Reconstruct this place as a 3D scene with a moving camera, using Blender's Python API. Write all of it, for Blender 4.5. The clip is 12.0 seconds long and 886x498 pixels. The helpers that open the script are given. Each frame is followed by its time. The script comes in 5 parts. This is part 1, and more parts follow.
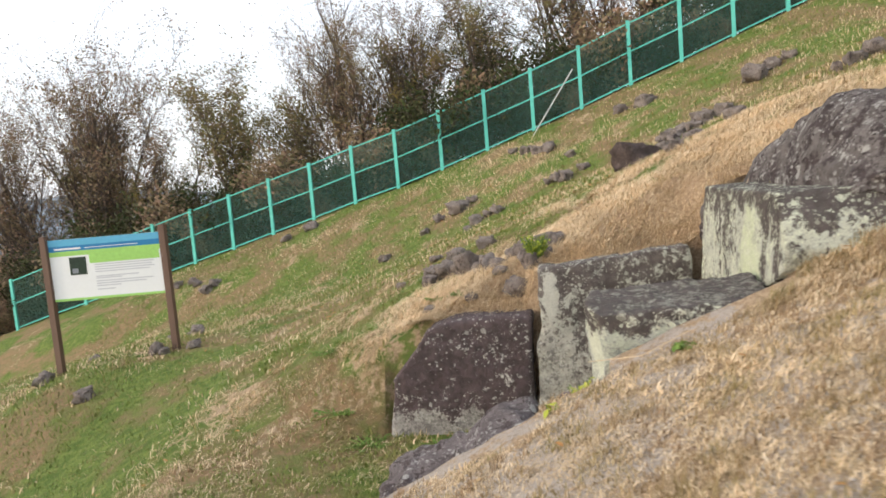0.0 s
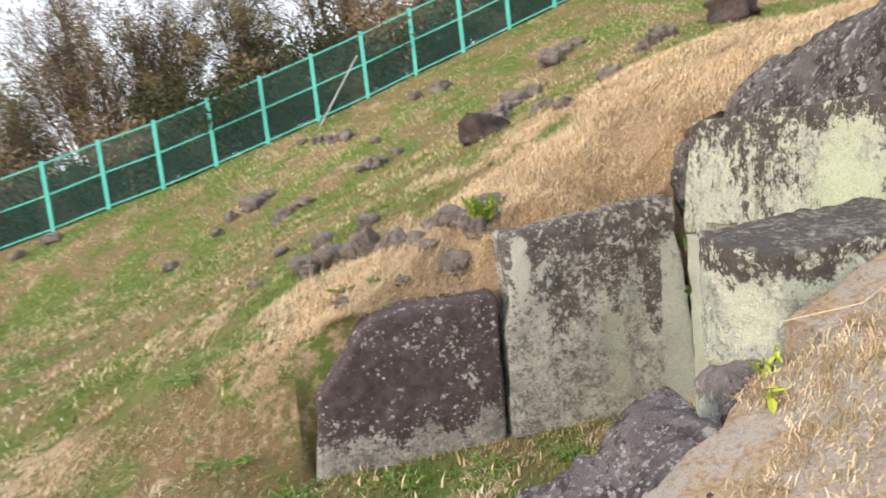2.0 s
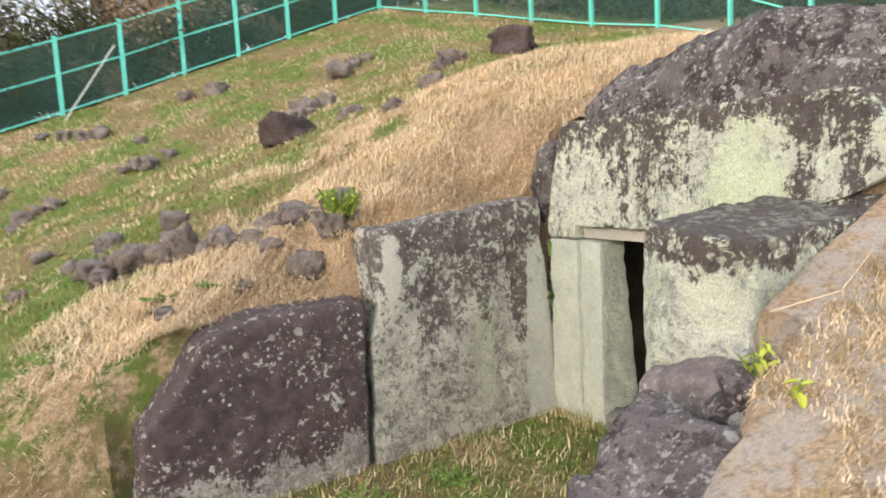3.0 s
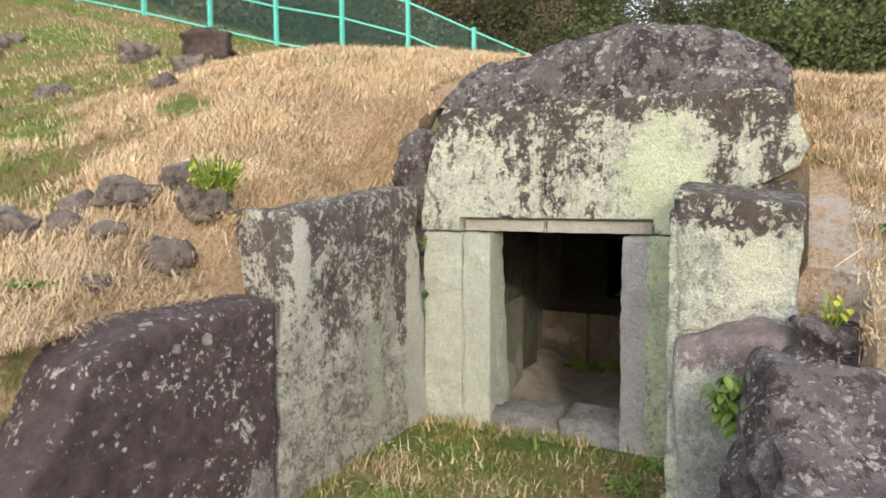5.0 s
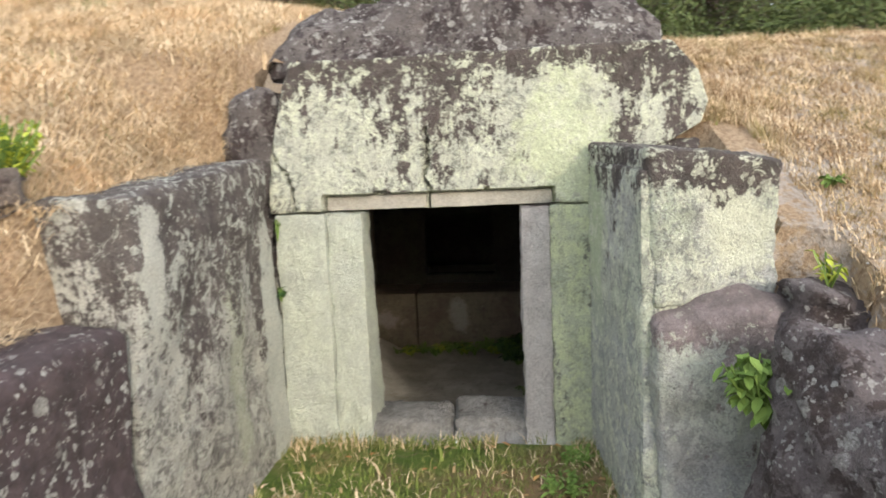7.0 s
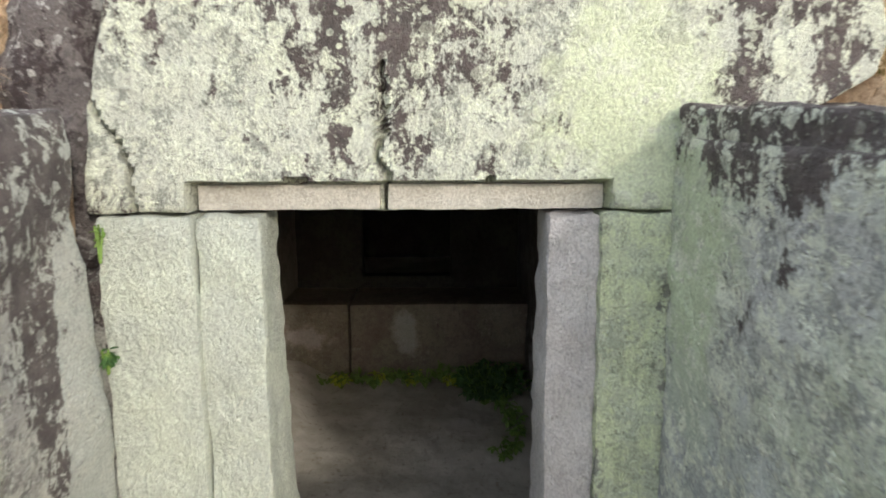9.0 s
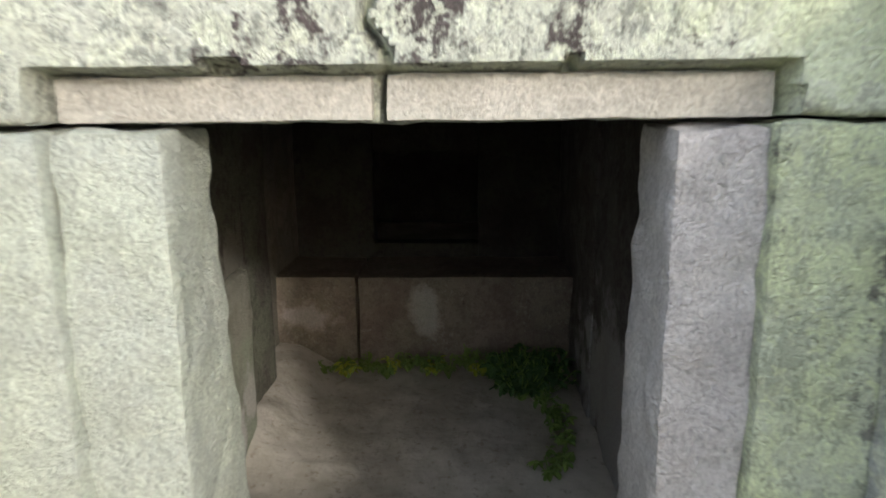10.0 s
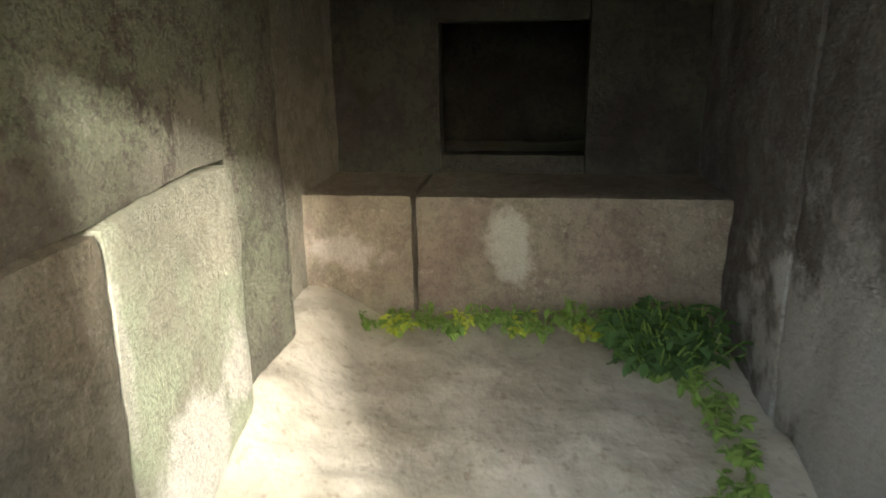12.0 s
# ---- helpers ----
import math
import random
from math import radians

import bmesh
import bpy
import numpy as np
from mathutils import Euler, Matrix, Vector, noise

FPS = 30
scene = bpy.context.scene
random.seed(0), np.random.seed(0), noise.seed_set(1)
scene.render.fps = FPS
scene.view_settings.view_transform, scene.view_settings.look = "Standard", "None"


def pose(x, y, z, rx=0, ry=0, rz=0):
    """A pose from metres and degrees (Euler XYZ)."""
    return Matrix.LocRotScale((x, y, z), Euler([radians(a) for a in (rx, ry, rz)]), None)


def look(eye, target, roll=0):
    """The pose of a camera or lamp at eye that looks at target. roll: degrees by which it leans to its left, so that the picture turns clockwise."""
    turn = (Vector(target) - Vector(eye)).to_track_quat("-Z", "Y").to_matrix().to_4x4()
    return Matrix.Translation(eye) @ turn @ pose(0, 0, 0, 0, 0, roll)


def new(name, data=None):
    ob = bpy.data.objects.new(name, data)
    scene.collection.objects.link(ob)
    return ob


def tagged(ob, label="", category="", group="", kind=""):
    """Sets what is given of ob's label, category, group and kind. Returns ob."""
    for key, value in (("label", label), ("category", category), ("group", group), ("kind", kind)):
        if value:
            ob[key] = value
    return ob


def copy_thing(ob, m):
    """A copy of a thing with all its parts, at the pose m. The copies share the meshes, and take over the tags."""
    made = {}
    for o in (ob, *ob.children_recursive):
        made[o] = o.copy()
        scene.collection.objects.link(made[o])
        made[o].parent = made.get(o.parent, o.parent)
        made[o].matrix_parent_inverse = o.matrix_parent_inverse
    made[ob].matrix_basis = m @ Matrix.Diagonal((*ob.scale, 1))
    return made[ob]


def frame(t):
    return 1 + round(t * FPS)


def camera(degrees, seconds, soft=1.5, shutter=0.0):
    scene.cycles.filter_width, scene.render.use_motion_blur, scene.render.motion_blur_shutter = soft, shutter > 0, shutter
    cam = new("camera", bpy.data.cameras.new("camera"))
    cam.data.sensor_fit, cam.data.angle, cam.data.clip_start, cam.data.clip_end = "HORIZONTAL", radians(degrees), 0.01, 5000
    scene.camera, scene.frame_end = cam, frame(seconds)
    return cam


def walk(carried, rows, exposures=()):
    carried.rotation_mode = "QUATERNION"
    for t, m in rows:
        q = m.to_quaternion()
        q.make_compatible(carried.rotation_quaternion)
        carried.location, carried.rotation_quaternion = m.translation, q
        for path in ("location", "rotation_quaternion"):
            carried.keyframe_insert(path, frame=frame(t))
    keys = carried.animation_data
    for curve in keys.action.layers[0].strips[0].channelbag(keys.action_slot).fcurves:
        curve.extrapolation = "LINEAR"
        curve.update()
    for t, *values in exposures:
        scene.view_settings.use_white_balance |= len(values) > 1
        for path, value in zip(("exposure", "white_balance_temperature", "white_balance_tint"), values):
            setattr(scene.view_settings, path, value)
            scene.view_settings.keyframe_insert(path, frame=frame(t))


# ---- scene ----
cam = camera(65.7, 12.0, soft=1.7, shutter=0.4)
METRES, EYE, TILT, LEAN, TURN = 10.0, 2.2, 0.0, 0.0, 10.3
PATH = [
    (0, (0.025, 0.021, 2.195), (-0.34, 1.978, 2.002), -4.8),
    (0.5, (-0.367, 0.414, 2.126), (-0.613, 2.387, 1.907), -5.2),
    (1, (-0.804, 0.723, 2.008), (-0.794, 2.709, 1.768), -7.2),
    (1.5, (-1.209, 1.159, 1.939), (-1.07, 3.143, 1.721), -10.1),
    (2, (-1.57, 1.511, 1.876), (-1.2, 3.462, 1.637), -6.4),
    (2.5, (-1.795, 1.953, 1.818), (-1.127, 3.819, 1.55), -7.1),
    (3, (-2.082, 2.319, 1.712), (-1.046, 4.014, 1.483), -3.0),
    (3.2, (-2.221, 2.463, 1.685), (-1.127, 4.112, 1.396), -2.9),
    (4.8, (-2.826, 3.727, 1.449), (-1.093, 4.715, 1.311), -2.8),
    (5, (-2.878, 3.84, 1.451), (-1.113, 4.764, 1.286), -0.3),
    (5.5, (-3.012, 4.122, 1.424), (-1.13, 4.767, 1.214), 0.1),
    (6, (-2.937, 4.301, 1.397), (-1.025, 4.843, 1.174), -0.4),
    (6.5, (-2.682, 4.524, 1.427), (-0.744, 4.953, 1.181), 0.3),
    (7, (-2.436, 4.798, 1.428), (-0.462, 5.006, 1.181), -2.5),
    (7.2, (-2.336, 4.892, 1.453), (-0.354, 4.999, 1.202), -2.4),
    (8.8, (-1.005, 5.052, 1.419), (0.976, 5.075, 1.144), 0.7),
    (9, (-0.845, 5.07, 1.423), (1.127, 5.07, 1.09), -0.3),
    (9.5, (-0.406, 5.024, 1.324), (1.562, 5.082, 0.973), 1.0),
    (10, (0.011, 5.102, 1.233), (1.965, 5.166, 0.811), -0.6),
    (10.5, (0.41, 5.082, 1.147), (2.35, 5.138, 0.663), 0.1),
    (11, (0.719, 5.114, 1.074), (2.597, 5.364, 0.434), 1.3),
    (11.5, (0.989, 5.212, 0.929), (2.859, 5.420, 0.256), 1.6),
    (12, (1.196, 5.232, 0.804), (3.092, 5.503, 0.239), -1.1),
]
EXPOSURES = [(0, 0.03, 6600, 13), (1.5, 0.2, 6550, 13), (2.5, 0.33, 6450, 13), (5.5, 0.28, 6450, 13), (7, 0.43, 6350, 12), (8.8, 0.6, 6150, 12), (9.5, 0.64, 6050, 12), (10.0, 0.78, 6000, 12), (10.3, 0.85, 5950, 12), (10.7, 1.15, 5950, 11),
             (11.0, 1.75, 6000, 10), (11.5, 2.6, 6400, 9), (12.0, 3.1, 6350, 7)]
walk(cam, [(t, look(eye, target, roll)) for t, eye, target, roll in PATH], EXPOSURES)

# ---- world, sun and sky ----
SUN_WAY = Vector((1.0, 0.5, -0.375)).normalized()
elev = math.asin(-SUN_WAY.z)
azim = math.atan2(-SUN_WAY.x, -SUN_WAY.y)
world = bpy.data.worlds.new("sky")
scene.world = world
world.use_nodes = True
wn, wl = world.node_tree.nodes, world.node_tree.links
wn.clear()
sky = wn.new("ShaderNodeTexSky")
sky.sky_type, sky.sun_disc = "NISHITA", False
sky.sun_elevation, sky.sun_rotation = elev, azim
sky.dust_density, sky.air_density = 4.0, 1.0
bg_a, bg_b = wn.new("ShaderNodeBackground"), wn.new("ShaderNodeBackground")
bg_a.inputs["Strength"].default_value = 0.08
bg_b.inputs["Color"].default_value = (0.90, 0.95, 1.0, 1)
bg_b.inputs["Strength"].default_value = 1.15
add = wn.new("ShaderNodeAddShader")
wo = wn.new("ShaderNodeOutputWorld")
wl.new(sky.outputs[0], bg_a.inputs[0])
wl.new(bg_a.outputs[0], add.inputs[0])
wl.new(bg_b.outputs[0], add.inputs[1])
wl.new(add.outputs[0], wo.inputs[0])

sun = new("sun", bpy.data.lights.new("sun", "SUN"))
sun.data.energy, sun.data.angle, sun.data.color = 1.25, radians(3.5), (1.0, 0.92, 0.80)
sun.matrix_world = look((0, 0, 30), Vector((0, 0, 30)) + SUN_WAY)


# ---- node helpers and materials ----
class Nodes:
    def __init__(self, name, rough=0.9):
        self.mat = bpy.data.materials.new(name)
        self.mat.use_nodes = True
        self.t = self.mat.node_tree
        self.b = self.t.nodes["Principled BSDF"]
        self.b.inputs["Roughness"].default_value = rough
        self.b.inputs["Specular IOR Level"].default_value = 0.25
        self.pos = self.n("ShaderNodeNewGeometry").outputs["Position"]

    def n(self, kind, **attrs):
        node = self.t.nodes.new(kind)
        for k, v in attrs.items():
            setattr(node, k, v)
        return node

    def put(self, socket, value):
        if isinstance(value, bpy.types.NodeSocket):
            self.t.links.new(value, socket)
        elif isinstance(value, (tuple, list)) and len(value) == 3 and socket.type == "RGBA":
            socket.default_value = (*value, 1)
        else:
            socket.default_value = value

    def scaled(self, vec, s):
        m = self.n("ShaderNodeVectorMath", operation="MULTIPLY")
        self.put(m.inputs[0], vec)
        m.inputs[1].default_value = s
        return m.outputs[0]

    def noise(self, scale, detail=5, vec=None, rough=0.6, distort=0.0):
        m = self.n("ShaderNodeTexNoise")
        self.put(m.inputs["Vector"], vec or self.pos)
        m.inputs["Scale"].default_value, m.inputs["Detail"].default_value = scale, detail
        m.inputs["Roughness"].default_value, m.inputs["Distortion"].default_value = rough, distort
        return m.outputs["Fac"]

    def rounds(self, scale, share, size, wobble=0.07):
        """Crisp roundish patches: share of the cells that carry one, and their size within a cell."""
        w = self.n("ShaderNodeTexNoise")
        self.put(w.inputs["Vector"], self.pos)
        w.inputs["Scale"].default_value, w.inputs["Detail"].default_value, w.inputs["Roughness"].default_value = 2.6 * scale, 4, 0.7
        v = self.n("ShaderNodeTexVoronoi")
        at = self.n("ShaderNodeVectorMath", operation="MULTIPLY_ADD")
        self.put(at.inputs[0], w.outputs["Color"])
        at.inputs[1].default_value = (wobble * 9 / scale,) * 3
        self.put(at.inputs[2], self.pos)
        self.put(v.inputs["Vector"], at.outputs[0])
        v.inputs["Scale"].default_value = scale
        c = self.n("ShaderNodeSeparateXYZ")
        self.put(c.inputs[0], v.outputs["Color"])
        radius = self.ramp(c.outputs[0], 1 - share, 1.0, 0.0, size)
        gap = self.math("SUBTRACT", radius, v.outputs["Distance"])
        return self.ramp(gap, -0.01, 0.035)

    def stain_or_lit_patch(self, centre, size, amount):
        """An amount that fades away from a place, with a ragged outline."""
        off = self.n("ShaderNodeVectorMath", operation="SUBTRACT")
        self.put(off.inputs[0], self.pos)
        off.inputs[1].default_value = centre
        ln = self.n("ShaderNodeVectorMath", operation="LENGTH")
        self.put(ln.inputs[0], self.scaled(off.outputs[0], tuple(1 / c for c in size)))
        d = self.math("ADD", ln.outputs["Value"], self.ramp(self.noise(4.2, 6, rough=0.7), 0.3, 0.7, -0.45, 0.45))
        return self.ramp(d, 0.55, 1.15, amount, 0.0)

    def ramp(self, fac, a, b, lo=0.0, hi=1.0):
        m = self.n("ShaderNodeMapRange", interpolation_type="SMOOTHSTEP")
        self.put(m.inputs["Value"], fac)
        for k, v in (("From Min", a), ("From Max", b), ("To Min", lo), ("To Max", hi)):
            self.put(m.inputs[k], v)
        return m.outputs[0]

    def math(self, op, a, b=0.0):
        m = self.n("ShaderNodeMath", operation=op)
        self.put(m.inputs[0], a)
        self.put(m.inputs[1], b)
        return m.outputs[0]

    def mix(self, fac, a, b):
        m = self.n("ShaderNodeMix", data_type="RGBA")
        self.put(m.inputs[0], fac)
        self.put(m.inputs[6], a)
        self.put(m.inputs[7], b)
        return m.outputs[2]

    def z(self):
        s = self.n("ShaderNodeSeparateXYZ")
        self.put(s.inputs[0], self.pos)
        return s.outputs[2]

    def attr(self, name):
        return self.n("ShaderNodeAttribute", attribute_name=name).outputs["Fac"]

    def rnd(self):
        return self.n("ShaderNodeObjectInfo").outputs["Random"]

    def finish(self, color, height=None, depth=0.01, rough=None):
        self.put(self.b.inputs["Base Color"], color)
        if height is not None:
            m = self.n("ShaderNodeBump")
            m.inputs["Distance"].default_value = depth
            m.inputs["Strength"].default_value = 0.9
            self.put(m.inputs["Height"], height)
            self.put(self.b.inputs["Normal"], m.outputs[0])
        if rough is not None:
            self.put(self.b.inputs["Roughness"], rough)
        return self.mat


def stone_mat(name, base, base_b, dark, dark_amt, lichen, lichen_amt, top_z=None, spots=0.62, fade=0.5, green=None, green_amt=0.0, streaky=1.0, mottle=0.5, relief=0.03, peel=None, low=-0.07, stains=(), dots=(0.0, 0.4, 7.0), tints=(), crusted=0.0):
    """Weathered tuff: base colours, grey mottling, dark crust (most near the exposed top), pale lichen spots of several sizes."""
    k = Nodes(name)
    grain, mid, fine = k.noise(38, 6, rough=0.7), k.noise(5.5, 6, rough=0.65), k.noise(120, 3)
    speck = k.noise(30, 7, rough=0.76, distort=0.2)
    streak = k.noise(6.5, 6, vec=k.scaled(k.pos, (1.0, 1.0, 0.20 / streaky)), rough=0.68)
    blot = k.noise(9.5, 7, rough=0.75, distort=0.3)
    col = k.mix(k.ramp(mid, 0.38, 0.66), base, base_b)
    if green:
        col = k.mix(k.math("MULTIPLY", k.ramp(k.noise(2.1, 4), 0.4, 0.62), green_amt), col, green)
    grey = tuple(c * 0.55 for c in base)
    mot = k.math("ADD", k.math("MULTIPLY", speck, 0.55), k.math("MULTIPLY", blot, 0.45))
    col = k.mix(k.math("MULTIPLY", k.ramp(mot, 0.49, 0.545), mottle), col, grey)
    amount = k.math("ADD", k.math("MULTIPLY", streak, 0.45), k.math("MULTIPLY", blot, 0.28))
    amount = k.math("ADD", amount, k.math("MULTIPLY", speck, 0.27))
    if top_z is not None:
        amount = k.math("ADD", amount, k.ramp(k.z(), top_z - fade, top_z, low, 0.13))
    for centre, size, much in stains:
        amount = k.math("ADD", amount, k.stain_or_lit_patch(centre, size, much))
    for centre, size, much, tint in tints:
        col = k.mix(k.stain_or_lit_patch(centre, size, much), col, tint)
    up = k.n("ShaderNodeSeparateXYZ")
    k.put(up.inputs[0], k.n("ShaderNodeNewGeometry").outputs["Normal"])
    top_face = k.math("MULTIPLY", k.ramp(up.outputs[2], 0.55, 0.9), crusted)
    amount = k.math("ADD", amount, k.math("MULTIPLY", top_face, 0.12))
    few = k.math("SUBTRACT", 1.0, k.math("MULTIPLY", top_face, 0.75))
    edge = 0.555 - dark_amt * 0.3
    crust = k.ramp(amount, edge - 0.012, edge + 0.025)
    dark_var = k.mix(k.ramp(k.noise(14, 5), 0.35, 0.7), dark, tuple(c * 1.9 for c in dark))
    col = k.mix(k.math("MULTIPLY", crust, 0.93), col, dark_var)
    sp = k.ramp(k.noise(8.5, 9, rough=0.80, distort=0.5), spots - 0.015, spots + 0.03)
    col = k.mix(k.math("MULTIPLY", k.math("MULTIPLY", sp, few), lichen_amt), col, lichen)
    small = k.ramp(k.math("ADD", k.noise(40, 5, rough=0.6), k.ramp(k.noise(3.2, 4), 0.38, 0.62, -0.10, 0.03)), 0.60, 0.635)
    col = k.mix(k.math("MULTIPLY", k.math("MULTIPLY", small, few), lichen_amt * 0.75), col, lichen)
    if dots[0]:
        for j, f in enumerate((1.0, 2.3)):
            many = k.ramp(k.noise(1.9 + j, 3), 0.35, 0.62, 0.25, 1.0)
            ring = k.mix(k.ramp(k.noise(60, 4), 0.4, 0.65, 0.0, 0.35), lichen, dark)
            col = k.mix(k.math("MULTIPLY", k.math("MULTIPLY", k.rounds(dots[2] * f, dots[0], dots[1]), k.math("MULTIPLY", many, few)), lichen_amt), col, ring)
    if peel:
        fac = k.math("ADD", k.noise(2.6, 7, rough=0.7), k.ramp(k.z(), -0.4, 0.35, 0.10, -0.08))
        col = k.mix(k.math("MULTIPLY", k.ramp(fac, 0.585, 0.61), 0.8), col, peel)
    col = k.mix(k.ramp(fine, 0.3, 0.75, 0.0, 0.30), col, (0.06, 0.055, 0.05))
    h = k.math("ADD", k.math("MULTIPLY", grain, 0.7), k.math("MULTIPLY", mid, 0.9))
    h = k.math("ADD", h, k.math("MULTIPLY", speck, 0.9))
    h = k.math("ADD", h, k.math("MULTIPLY", fine, 0.3))
    return k.finish(col, h, relief)


GREY, PALE, CREAM = (0.30, 0.285, 0.25), (0.44, 0.44, 0.36), (0.60, 0.62, 0.46)
CRUST = (0.065, 0.05, 0.048)
m_lintel = stone_mat("lichen_tuff_lintel", (0.60, 0.62, 0.52), (0.72, 0.75, 0.60), CRUST, 0.125, (0.78, 0.82, 0.64), 0.85, top_z=2.02, fade=0.34, spots=0.55, mottle=0.9, low=-0.025, dots=(0.25, 0.5, 15.0),
                     stains=[((1.15, 4.55, 1.66), (0.6, 0.24, 0.22), -0.10), ((1.15, 4.5, 1.35), (0.6, 0.2, 0.3), -0.10), ((1.15, 4.08, 1.62), (0.6, 0.22, 0.45), 0.07), ((1.15, 5.9, 1.4), (0.6, 0.3, 0.28), -0.06), ((1.15, 5.2, 1.62), (0.6, 0.45, 0.20), 0.05), ((1.2, 5.3, 2.02), (0.6, 0.9, 0.12), 0.07)],
                     tints=[((1.15, 4.50, 1.50), (0.7, 0.26, 0.45), 0.8, (0.74, 0.81, 0.54))])
m_cap = stone_mat("dark_capstone", (0.18, 0.158, 0.15), (0.28, 0.25, 0.235), (0.055, 0.042, 0.042), 0.17, (0.62, 0.61, 0.57), 0.9, spots=0.585, streaky=0.4, relief=0.05, dots=(0.28, 0.45, 15.0))
m_crest = stone_mat("dark_brown_boulder", (0.11, 0.08, 0.075), (0.17, 0.13, 0.12), CRUST, 0.1, (0.3, 0.27, 0.25), 0.3, spots=0.64, streaky=0.3, relief=0.05)
m_wing = stone_mat("streaked_wing_stone", (0.40, 0.385, 0.35), (0.56, 0.55, 0.48), (0.085, 0.07, 0.066), 0.15, (0.62, 0.63, 0.55), 0.9, top_z=1.55, fade=1.3, spots=0.555, mottle=0.95, dots=(0.35, 0.45, 20.0), low=-0.07,
                   stains=[((0.80, 6.1, 0.9), (0.09, 0.6, 0.7), 0.12), ((0.1, 6.1, 0.55), (0.22, 0.6, 0.6), 0.05), ((1.06, 6.1, 0.5), (0.20, 0.6, 0.9), -0.14), ((0.62, 6.1, 0.1), (0.4, 0.6, 0.4), -0.08), ((-0.17, 6.1, 1.12), (0.07, 0.6, 0.22), -0.13)],
                   tints=[((1.03, 6.1, 0.4), (0.20, 0.6, 0.9), 0.8, (0.60, 0.63, 0.56)), ((0.5, 6.1, 0.7), (0.11, 0.6, 0.6), 0.6, (0.56, 0.60, 0.44)), ((-0.22, 6.1, 1.15), (0.13, 0.6, 0.30), 0.85, (0.68, 0.68, 0.60))])
m_low = stone_mat("dark_low_slab", (0.36, 0.34, 0.32), (0.48, 0.46, 0.42), (0.062, 0.042, 0.045), 0.23, (0.64, 0.63, 0.58), 0.95, top_z=0.30, fade=0.42, spots=0.605, mottle=0.8, low=-0.10, dots=(0.20, 0.40, 13.0), crusted=0.4,
                  stains=[((-0.42, 6.1, 0.4), (0.20, 0.6, 0.7), -0.085), ((-1.5, 6.1, 0.7), (0.25, 0.6, 0.3), -0.03)])
m_jamb = stone_mat("pale_green_jamb", (0.60, 0.64, 0.55), (0.68, 0.73, 0.60), (0.28, 0.27, 0.23), -0.30, (0.72, 0.75, 0.62), 0.6, spots=0.60, mottle=0.16)
m_jamb_r = stone_mat("grey_violet_jamb", (0.58, 0.555, 0.54), (0.67, 0.645, 0.625), (0.2, 0.19, 0.18), -0.3, (0.56, 0.56, 0.52), 0.4, spots=0.64, mottle=0.25)
m_jamb_g = stone_mat("green_algae_jamb", (0.58, 0.63, 0.47), (0.72, 0.79, 0.50), (0.20, 0.20, 0.17), 0.02, (0.72, 0.79, 0.50), 0.8, spots=0.545, mottle=0.5, dots=(0.4, 0.5, 12.0))
m_wing_r = stone_mat("right_wing_stone", (0.56, 0.57, 0.54), (0.70, 0.73, 0.63), CRUST, 0.06, (0.78, 0.81, 0.66), 0.9, top_z=1.47, fade=0.30, spots=0.54, mottle=0.75, green=(0.56, 0.63, 0.44), green_amt=0.6, low=-0.05, dots=(0.35, 0.5, 17.0), crusted=1.0,
                     stains=[((0.15, 4.0, 1.36), (0.25, 0.33, 0.18), 0.07), ((0.75, 4.38, 0.3), (0.6, 0.14, 0.6), -0.05), ((0.62, 4.38, 1.2), (0.16, 0.14, 0.4), 0.05), ((0.95, 4.38, 1.0), (0.13, 0.14, 0.5), -0.09), ((0.10, 3.95, 1.14), (0.25, 0.13, 0.12), -0.10)],
                     tints=[((0.12, 3.95, 1.14), (0.2, 0.16, 0.14), 0.9, (0.76, 0.79, 0.62)), ((0.95, 4.38, 1.05), (0.22, 0.12, 0.40), 0.8, (0.60, 0.69, 0.45)), ((0.7, 4.38, 0.2), (0.7, 0.12, 0.6), 0.4, (0.42, 0.45, 0.46))])
m_wing_low = stone_mat("lower_wing_stone", (0.50, 0.495, 0.48), (0.62, 0.63, 0.58), (0.19, 0.155, 0.155), 0.06, (0.72, 0.76, 0.62), 0.7, top_z=0.88, fade=0.30, spots=0.60, crusted=0.8, mottle=0.5, green=(0.52, 0.58, 0.44), green_amt=0.5, low=-0.05,
                       stains=[((0.05, 3.75, 0.6), (0.3, 0.35, 0.4), 0.09), ((0.7, 4.35, 0.3), (0.6, 0.14, 0.7), -0.1)])
m_rock = stone_mat("lichen_boulder", (0.17, 0.145, 0.148), (0.26, 0.225, 0.225), CRUST, 0.14, (0.58, 0.57, 0.54), 0.9, spots=0.60, streaky=0.3, relief=0.045, dots=(0.38, 0.45, 14.0),
                   stains=[((-0.6, 4.2, 0.2), (0.8, 0.12, 0.9), -0.1)], tints=[((-0.6, 4.22, 0.2), (0.9, 0.14, 0.9), 0.8, (0.42, 0.43, 0.40))])
m_small = stone_mat("field_stone", (0.21, 0.175, 0.155), (0.32, 0.275, 0.25), CRUST, 0.05, (0.38, 0.37, 0.34), 0.4, spots=0.62, streaky=0.3)
